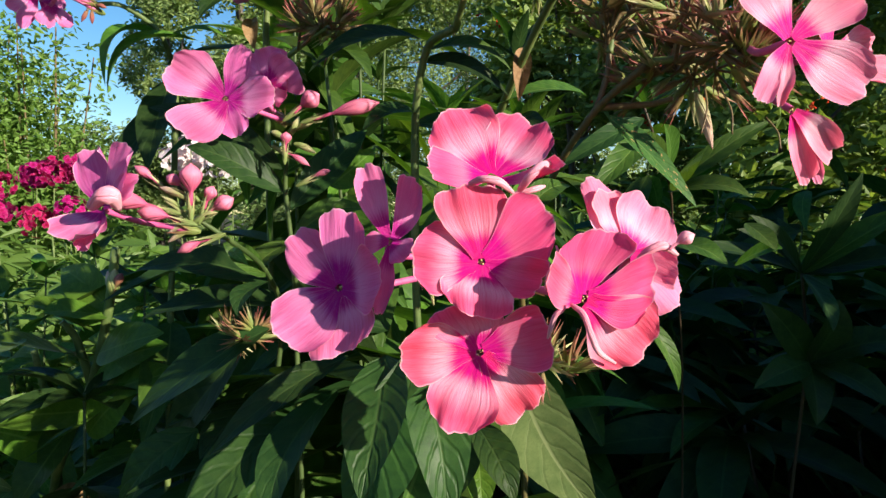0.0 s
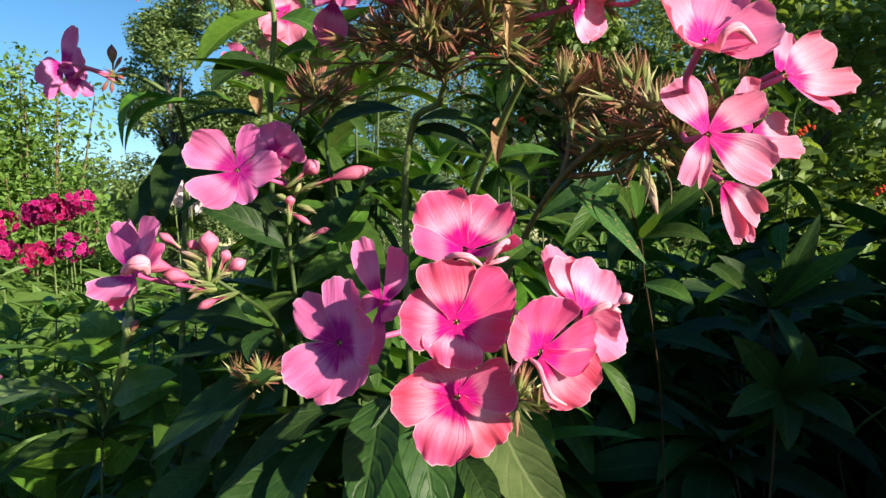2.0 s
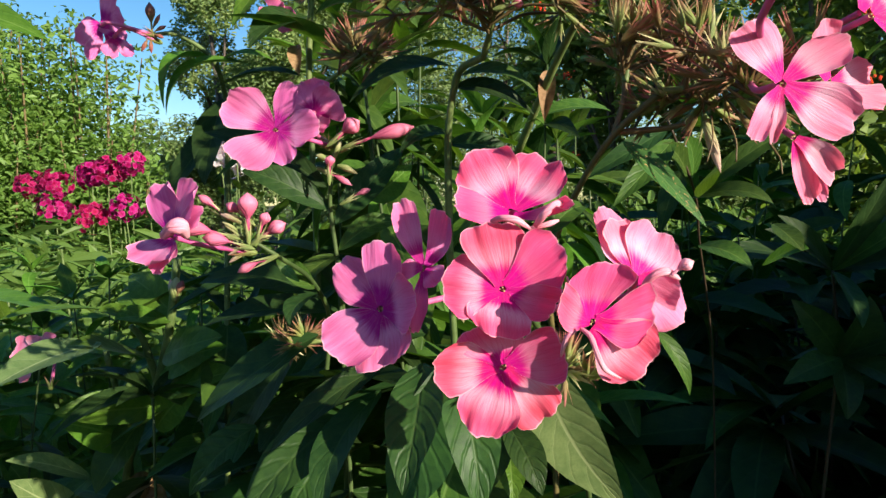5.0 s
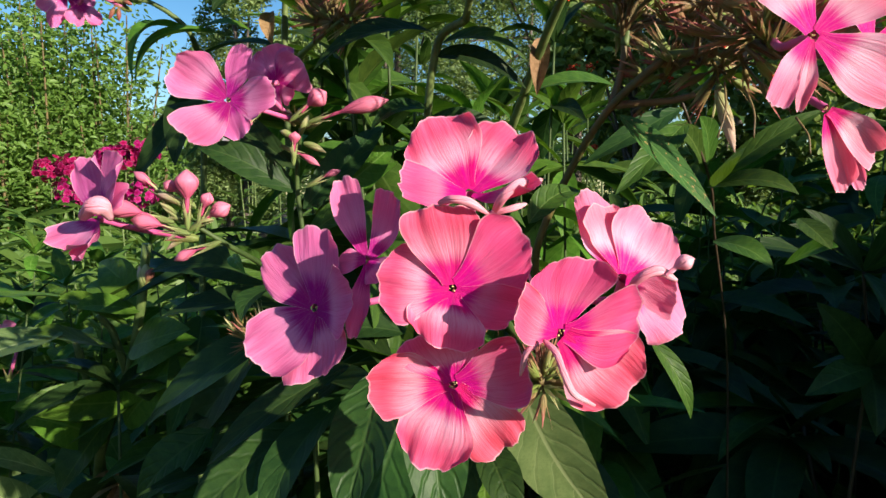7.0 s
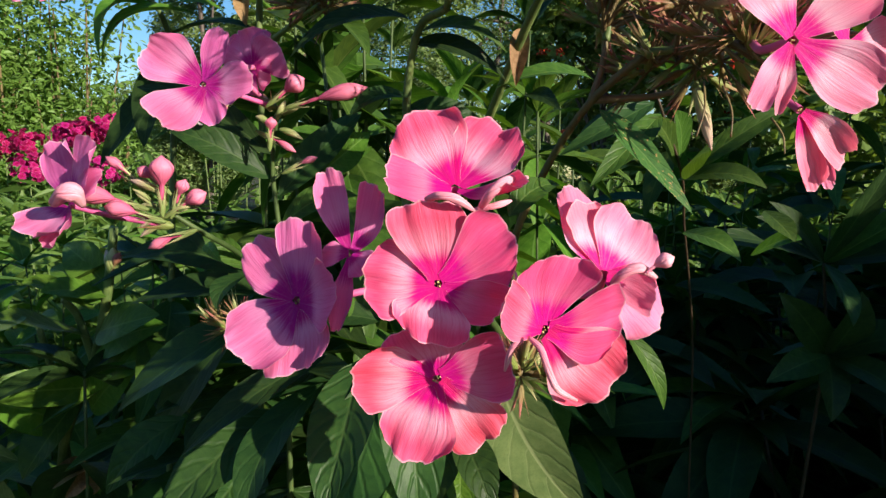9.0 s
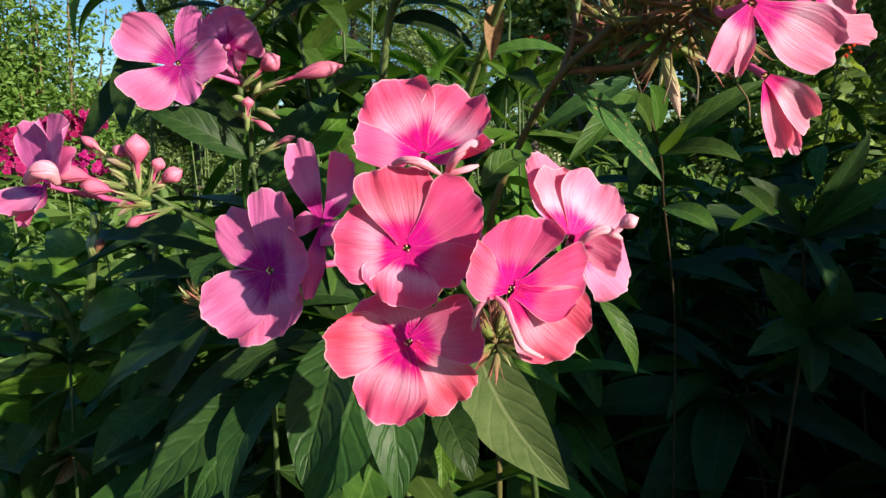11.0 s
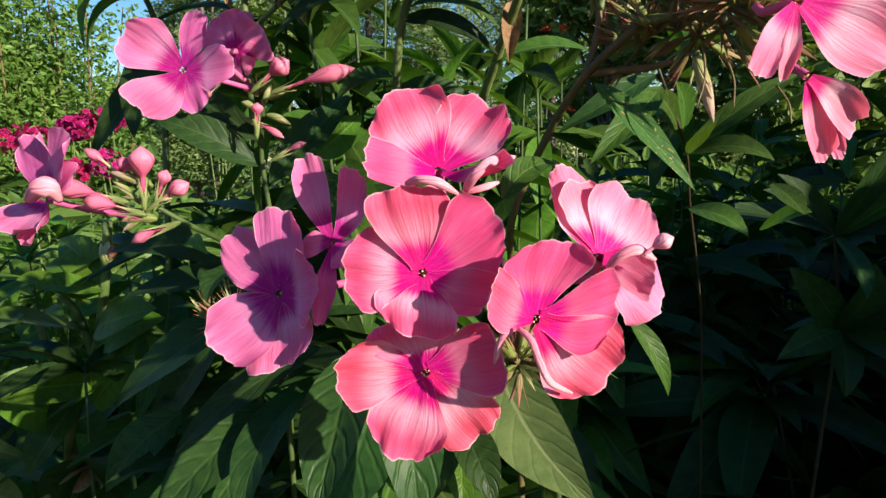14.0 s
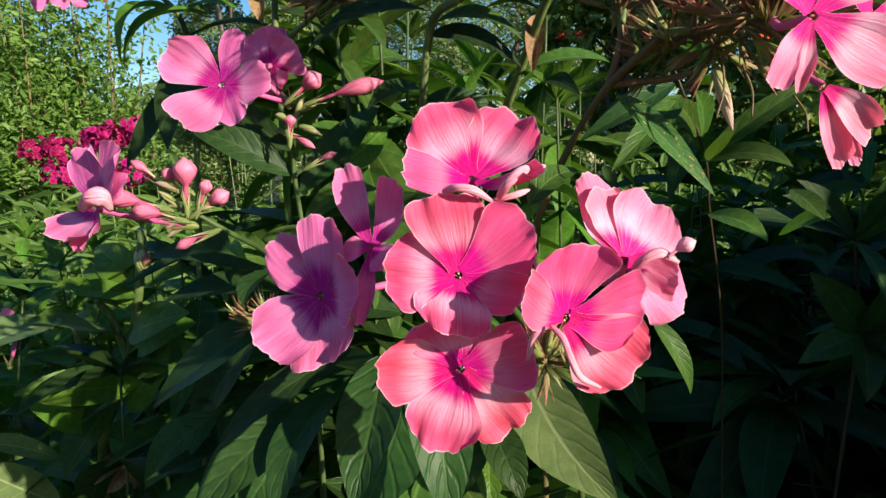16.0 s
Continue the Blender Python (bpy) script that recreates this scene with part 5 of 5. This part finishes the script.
spiky_head(young, (-0.0472, 0.27, 0.9252), 0.0135, 98, 14, anchor=(-0.0728, 0.3, 0.9189), stretch=(1, 1, 0.8))
leaf(young, (-0.0857, 0.3, 0.9378), (-0.0833, 0.295, 0.9227), 0.0078, (0.01, -0.98, 0.21), 0.004, leaf_dry, 0.7)
arching = thing("phlox", (-0.16, 0.36, 0), "slender phlox stalk with drooping leaves and a shaded flower", "phlox", "flowering phlox")
leaf_pairs(arching, [(-0.16, 0.36, 0), (-0.155, 0.355, 0.6), (-0.1448, 0.36, 0.9128), (-0.146, 0.348, 0.9417), (-0.1598, 0.335, 0.9541), (-0.1707, 0.325, 0.9522)], 0.48, 0.84, leaf_green, 38)
stalk(arching, [(-0.16, 0.36, 0), (-0.155, 0.355, 0.6), (-0.1448, 0.36, 0.9128), (-0.146, 0.348, 0.9417), (-0.1598, 0.335, 0.9541), (-0.1707, 0.325, 0.9522)], 0.002, 0.001, stem_green, 'stalk')
leaf(arching, (-0.147, 0.348, 0.9417), (-0.1677, 0.33, 0.9136), 0.0176, (-0.32, -0.54, 0.78), 0.016, leaf_bright_sunlit, 0.35)
leaf(arching, (-0.1437, 0.348, 0.9423), (-0.1099, 0.34, 0.9401), 0.0091, (0.22, -0.51, 0.83), 0.005, leaf_bright_sunlit, 0.3)
leaf(arching, (-0.1462, 0.352, 0.9289), (-0.0914, 0.33, 0.9289), 0.0124, (0.22, -0.51, 0.83), 0.006, leaf_dark_shaded, 0.3)
leaf(arching, (-0.1269, 0.345, 0.9399), (-0.1668, 0.33, 0.9103), 0.0162, (-0.43, -0.61, 0.67), 0.015, leaf_bright_sunlit, 0.35)
leaf(arching, (-0.1447, 0.355, 0.9225), (-0.1475, 0.33, 0.8723), 0.0217, (-0.19, -0.98, 0.11), 0.006, leaf_dark_shaded, 0.3)
leaf(arching, (-0.1441, 0.358, 0.9126), (-0.1759, 0.34, 0.8625), 0.0179, (-0.19, -0.89, 0.41), 0.007, leaf_dark_shaded, 0.3)
flower(arching, (-0.1942, 0.32, 0.9568), (-0.75, 0.6, 0.1), (-0.1699, 0.3260, 0.9526), [(107, 22.8, 8.4, 1.3, 0.8, 0.11, 5, -0.4, 0.22, 0.65), (-9, 13.8, 11.5, 2.4, 0.8, 0.09, -1, -5.4, 0.31, 0.56), (-77, 19.3, 7.4, 2.9, 0.7, 0.12, 4, 1.5, 0.24, 0.67), (-174, 12.5, 25.9, 3.1, 0.7, 0.12, 3, 2.2, 0.24, 0.67)], MAUVE_SHADE)
flower(arching, (-0.1905, 0.3240, 0.9512), (-0.85, 0.45, -0.25), (-0.1689, 0.3280, 0.9496), [(140, 11, 9, 1, 0.4, 0.3), (-150, 13, 9, 1, 0.4, 0.3), (-70, 12, 9, 1, 0.4, 0.2), (60, 9, 8, 1, 0.4, 0.2)], MAUVE_SHADE, False)
bud(arching, (-0.1697, 0.325, 0.9537), (-0.1705, 0.325, 0.9693), 0.0056, 'dry')
bud(arching, (-0.1707, 0.325, 0.9522), (-0.1649, 0.325, 0.9631), 0.0024, 'dry')
bud(arching, (-0.1707, 0.325, 0.9522), (-0.1635, 0.325, 0.9506), 0.0024, 'dry')
bud(arching, (-0.1707, 0.325, 0.9522), (-0.1708, 0.325, 0.9428), 0.0024, 'dry')
bud(arching, (-0.1707, 0.325, 0.9522), (-0.1761, 0.325, 0.9438), 0.0024, 'dry')
bud(arching, (-0.1707, 0.325, 0.9522), (-0.1619, 0.325, 0.9568), 0.0024, 'dry')
low = thing("phlox", (-0.2, 0.36, 0), "sturdy leafy phlox stalks with a withered head", "phlox", "leafy phlox stems")
leaf_pairs(low, [(-0.24, 0.37, 0), (-0.2241, 0.37, 0.6877), (-0.1914, 0.352, 0.7551), (-0.1749, 0.34, 0.7971), (-0.1671, 0.335, 0.8327)], 0.48, 0.76, leaf_green, 39)
stalk(low, [(-0.24, 0.37, 0), (-0.2241, 0.37, 0.6877), (-0.1914, 0.352, 0.7551), (-0.1749, 0.34, 0.7971), (-0.1671, 0.335, 0.8327)], 0.0032, 0.0022, stem_green, 'stalk')
stalk(low, [(-0.1898, 0.352, 0.7551), (-0.1943, 0.345, 0.7843), (-0.1986, 0.34, 0.7941)], 0.0024, 0.0016, stem_green, 'branch')
stalk(low, [(-0.2267, 0.38, 0.6867), (-0.2242, 0.37, 0.7339), (-0.2264, 0.36, 0.7751)], 0.0026, 0.0018, stem_green, 'branch')
bud(low, (-0.1692, 0.335, 0.8089), (-0.1679, 0.335, 0.8229), 0.0078, 'green')
bud(low, (-0.1692, 0.335, 0.8089), (-0.1717, 0.335, 0.8217), 0.0052, 'cream')
bud(low, (-0.1682, 0.333, 0.8092), (-0.1633, 0.333, 0.8207), 0.0052, 'dry')
# bright greens here make up for sunlight that misses these leaves
leaf(low, (-0.1885, 0.35, 0.7649), (-0.1387, 0.33, 0.7842), 0.0232, (0.1, -0.83, 0.55), 0.006, leaf_bright_sunlit, 0.2)
leaf(low, (-0.1899, 0.35, 0.771), (-0.2093, 0.3, 0.7915), 0.0250, (-0.1, -0.67, 0.74), 0.006, leaf_bright_sunlit, 0.2)
leaf(low, (-0.1749, 0.34, 0.7971), (-0.1903, 0.31, 0.8031), 0.0178, (-0.11, -0.81, 0.57), 0.005, leaf_bright_sunlit, 0.2)
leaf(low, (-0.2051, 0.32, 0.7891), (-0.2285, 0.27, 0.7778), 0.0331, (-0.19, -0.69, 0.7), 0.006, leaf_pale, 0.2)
leaf(low, (-0.204, 0.33, 0.8042), (-0.2325, 0.28, 0.8076), 0.0141, (-0.2, -0.51, 0.84), 0.006, leaf_bright_sunlit, 0.2)
leaf(low, (-0.1773, 0.335, 0.7787), (-0.1325, 0.31, 0.7937), 0.0241, (0.11, -0.77, 0.63), 0.006, leaf_bright_sunlit, 0.2)
leaf(low, (-0.1817, 0.34, 0.7889), (-0.1993, 0.31, 0.8073), 0.0186, (-0.1, -0.64, 0.76), 0.006, leaf_bright_sunlit, 0.2)
leaf(low, (-0.1767, 0.34, 0.7938), (-0.2113, 0.35, 0.8085), 0.0205, (-0.1, -0.84, 0.54), 0.005, leaf_bright_sunlit, 0.2)
leaf(low, (-0.1734, 0.34, 0.8003), (-0.2095, 0.36, 0.8205), 0.0217, (-0.19, -0.89, 0.41), 0.005, leaf_bright_sunlit, 0.2)
leaf(low, (-0.1811, 0.345, 0.7561), (-0.1292, 0.32, 0.7732), 0.0214, (0.12, -0.75, 0.65), 0.006, leaf_bright_sunlit, 0.2)
leaf(low, (-0.1845, 0.35, 0.7444), (-0.2273, 0.31, 0.7524), 0.0249, (-0.09, -0.79, 0.61), 0.006, leaf_bright_sunlit, 0.3)
# two sunlit leaves; the pale underside green supplies their light
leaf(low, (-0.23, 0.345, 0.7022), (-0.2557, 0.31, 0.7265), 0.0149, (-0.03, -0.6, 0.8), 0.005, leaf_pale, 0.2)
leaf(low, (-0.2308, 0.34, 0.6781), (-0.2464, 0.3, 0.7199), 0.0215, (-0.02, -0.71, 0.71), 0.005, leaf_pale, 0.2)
leaf(low, (-0.1897, 0.345, 0.7328), (-0.1534, 0.33, 0.764), 0.0230, (0.11, -0.9, 0.41), 0.005, leaf_bright_sunlit, 0.2)
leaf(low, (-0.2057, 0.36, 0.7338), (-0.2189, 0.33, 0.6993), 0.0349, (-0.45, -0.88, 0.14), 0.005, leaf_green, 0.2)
leaf(low, (-0.2122, 0.365, 0.716), (-0.2377, 0.33, 0.7406), 0.0297, (-0.2, -0.75, 0.63), 0.005, leaf_bright_sunlit, 0.2)
leaf(low, (-0.196, 0.35, 0.6991), (-0.2068, 0.335, 0.6924), 0.0125, (0.29, -0.72, 0.63), 0.01, leaf_dry, 1.1)
leaf(low, (-0.1989, 0.35, 0.6973), (-0.1841, 0.335, 0.6901), 0.0095, (-0.22, -0.91, 0.35), -0.008, leaf_dry, 1.2)
leaf(low, (-0.1977, 0.35, 0.6953), (-0.2031, 0.34, 0.6852), 0.0082, (0.6, -0.74, 0.32), 0.008, leaf_dry, 1.0)
flower(low, (-0.2425, 0.32, 0.7831), (-0.29, -0.9, 0.31), (-0.2271, 0.31, 0.7676), [(22, 18.5, 15.3, 1, 0.4, 0.2), (78, 9.4, 15.6, 1, 0.4, 0.2), (-175, 15.2, 18.8, 1, 0.4, 0.2), (-115, 17.3, 15.4, 1, 0.4, 0.2)], PALE, False)
spiky_head(shade, (-0.0757, 0.25, 0.8024), 0.007, 40, 21, anchor=(-0.0714, 0.262, 0.8001), stretch=(1.4, 1, 0.7))
spotted = thing("phlox", (0.1, 0.33, 0), "leafy phlox stalk, one leaf with pale brown spots", "phlox", "leafy phlox stems")
leaf_pairs(spotted, [(0.17, 0.46, 0), (0.165, 0.44, 0.5), (0.14, 0.38, 0.76), (0.1153, 0.33, 0.8387), (0.1066, 0.31, 0.8633), (0.0879, 0.29, 0.8969)], 0.48, 0.7, leaf_dark_shaded, 40)
# stalk takes the shade-darkened brown so that it sinks into the bed
stalk(spotted, [(0.17, 0.46, 0), (0.165, 0.44, 0.5), (0.14, 0.38, 0.76), (0.1153, 0.33, 0.8387), (0.1066, 0.31, 0.8633), (0.0879, 0.29, 0.8969)], 0.0007, 0.0006, stem_shade, 'stalk')
leaf(spotted, (0.0477, 0.1930, 0.8789), (0.0701, 0.1810, 0.8516), 0.0078, (0.05, -0.75, 0.65), 0.003, leaf_spotted, 0.3)
leaf(spotted, (0.1065, 0.31, 0.8646), (0.1092, 0.28, 0.8727), 0.0190, (0.1, -0.96, 0.25), 0.004, leaf_bright_sunlit, 0.2)
leaf(spotted, (0.1053, 0.31, 0.8606), (0.1335, 0.285, 0.8573), 0.0132, (0.1, -0.74, 0.66), 0.007, leaf_green, 0.2)
leaf(spotted, (0.1079, 0.31, 0.8633), (0.1486, 0.3, 0.8922), 0.0103, (0.11, -0.81, 0.57), 0.006, leaf_green, 0.3)
leaf(spotted, (0.1052, 0.31, 0.8659), (0.0856, 0.29, 0.8859), 0.0114, (-0.2, -0.87, 0.44), 0.005, leaf_green, 0.3)
leaf(spotted, (0.103, 0.3, 0.8705), (0.0901, 0.27, 0.8868), 0.0117, (0, -0.97, 0.25), 0.004, leaf_green, 0.3)
leaf(spotted, (0.0892, 0.29, 0.8944), (0.0979, 0.27, 0.8959), 0.0082, (0.11, -0.81, 0.57), 0.004, leaf_dark_shaded, 0.3)
leaf(spotted, (0.1119, 0.32, 0.8363), (0.131, 0.3, 0.8255), 0.0138, (0.11, -0.72, 0.69), 0.005, leaf_green, 0.2)
leaf(spotted, (0.088, 0.29, 0.892), (0.0482, 0.28, 0.8692), 0.0114, (-0.21, -0.8, 0.56), 0.005, leaf_dark_shaded, 0.3)
leaf(spotted, (0.0921, 0.295, 0.8877), (0.0593, 0.27, 0.857), 0.0121, (-0.2, -0.87, 0.44), 0.005, leaf_green, 0.3)
leaf(spotted, (0.1558, 0.35, 0.8229), (0.1709, 0.33, 0.833), 0.0130, (0.11, -0.72, 0.69), 0.005, leaf_bright_sunlit, 0.2)
leaf(spotted, (0.1613, 0.35, 0.8455), (0.1681, 0.33, 0.8316), 0.0130, (0.1, -0.93, 0.36), 0.003, leaf_green, 0.2)
near_peony = thing("peony", (0.21, 0.42, 0), "shaded peony stem with long dark leaflets, some sunlit", "peony", "peony stems")
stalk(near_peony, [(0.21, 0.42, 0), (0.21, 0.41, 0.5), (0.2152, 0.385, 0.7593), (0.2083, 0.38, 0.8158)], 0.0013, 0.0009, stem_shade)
leaf(near_peony, (0.2099, 0.383, 0.8155), (0.2292, 0.36, 0.8734), 0.0154, (0.11, -0.94, 0.33), 0.006, leaf_dark_shaded, 0.3, name="leaflet")
leaf(near_peony, (0.2099, 0.383, 0.8155), (0.2447, 0.34, 0.8545), 0.0175, (0.12, -0.69, 0.71), 0.006, leaf_green, 0.3, name="leaflet")
leaf(near_peony, (0.2099, 0.383, 0.8155), (0.2613, 0.35, 0.8302), 0.0179, (0.12, -0.69, 0.71), 0.006, leaf_dark_shaded, 0.3, name="leaflet")
leaf(near_peony, (0.2099, 0.383, 0.8155), (0.1609, 0.36, 0.842), 0.0163, (-0.08, -0.69, 0.72), 0.006, leaf_dark_shaded, 0.3, name="leaflet")
leaf(near_peony, (0.2099, 0.383, 0.8155), (0.1263, 0.35, 0.8322), 0.0159, (0.02, -0.59, 0.81), 0.006, leaf_dark_shaded, 0.3, name="leaflet")
leaf(near_peony, (0.2099, 0.383, 0.8155), (0.1675, 0.36, 0.85), 0.0134, (-0.09, -0.83, 0.54), 0.006, leaf_dark_shaded, 0.3, name="leaflet")
leaf(near_peony, (0.2099, 0.383, 0.8155), (0.2097, 0.35, 0.787), 0.0152, (0.21, -0.95, 0.22), 0.006, leaf_dark_shaded, 0.3, name="leaflet")
leaf(near_peony, (0.2159, 0.383, 0.7632), (0.224, 0.37, 0.8023), 0.0244, (0.2, -0.97, 0.11), 0.006, leaf_dark_shaded, 0.3, name="leaflet")
leaf(near_peony, (0.2159, 0.383, 0.7632), (0.2504, 0.35, 0.7811), 0.0236, (0.12, -0.69, 0.71), 0.006, leaf_dark_shaded, 0.3, name="leaflet")
leaf(near_peony, (0.2159, 0.383, 0.7632), (0.1804, 0.37, 0.8008), 0.0193, (-0.31, -0.92, 0.23), 0.006, leaf_dark_shaded, 0.3, name="leaflet")
leaf(near_peony, (0.2159, 0.383, 0.7632), (0.2426, 0.35, 0.7446), 0.0198, (0.21, -0.89, 0.41), 0.006, leaf_dark_shaded, 0.3, name="leaflet")
leaf(near_peony, (0.2159, 0.383, 0.7632), (0.1723, 0.36, 0.7533), 0.0177, (-0.2, -0.82, 0.54), 0.006, leaf_dark_shaded, 0.3, name="leaflet")
leaf(near_peony, (0.2159, 0.383, 0.7632), (0.208, 0.36, 0.7326), 0.0181, (0, -0.98, 0.21), 0.006, leaf_dark_shaded, 0.3, name="leaflet")
edge = thing("phlox", (-0.36, 0.36, 0), "leafy phlox stalk with yellowish drooping leaves", "phlox", "leafy phlox stems")
stalk(edge, [(-0.36, 0.36, 0), (-0.35, 0.355, 0.5), (-0.33, 0.34, 0.9), (-0.325, 0.34, 1.0)], 0.003, 0.0018, stem_green)
leaf(edge, (-0.3119, 0.34, 0.9709), (-0.2096, 0.3, 0.9446), 0.0238, (0.11, -0.81, 0.57), 0.014, leaf_bright_sunlit, 0.3)
leaf(edge, (-0.3085, 0.34, 0.9806), (-0.245, 0.32, 1.0025), 0.0162, (0.1, -0.97, 0.21), 0.004, leaf_bright_sunlit, 0.3)
leaf_pairs(edge, [(-0.36, 0.36, 0), (-0.35, 0.355, 0.5), (-0.33, 0.34, 0.9), (-0.325, 0.34, 1.0)], 0.5, 0.82, leaf_bright_sunlit, 77)
# ---- end of near flowers ----
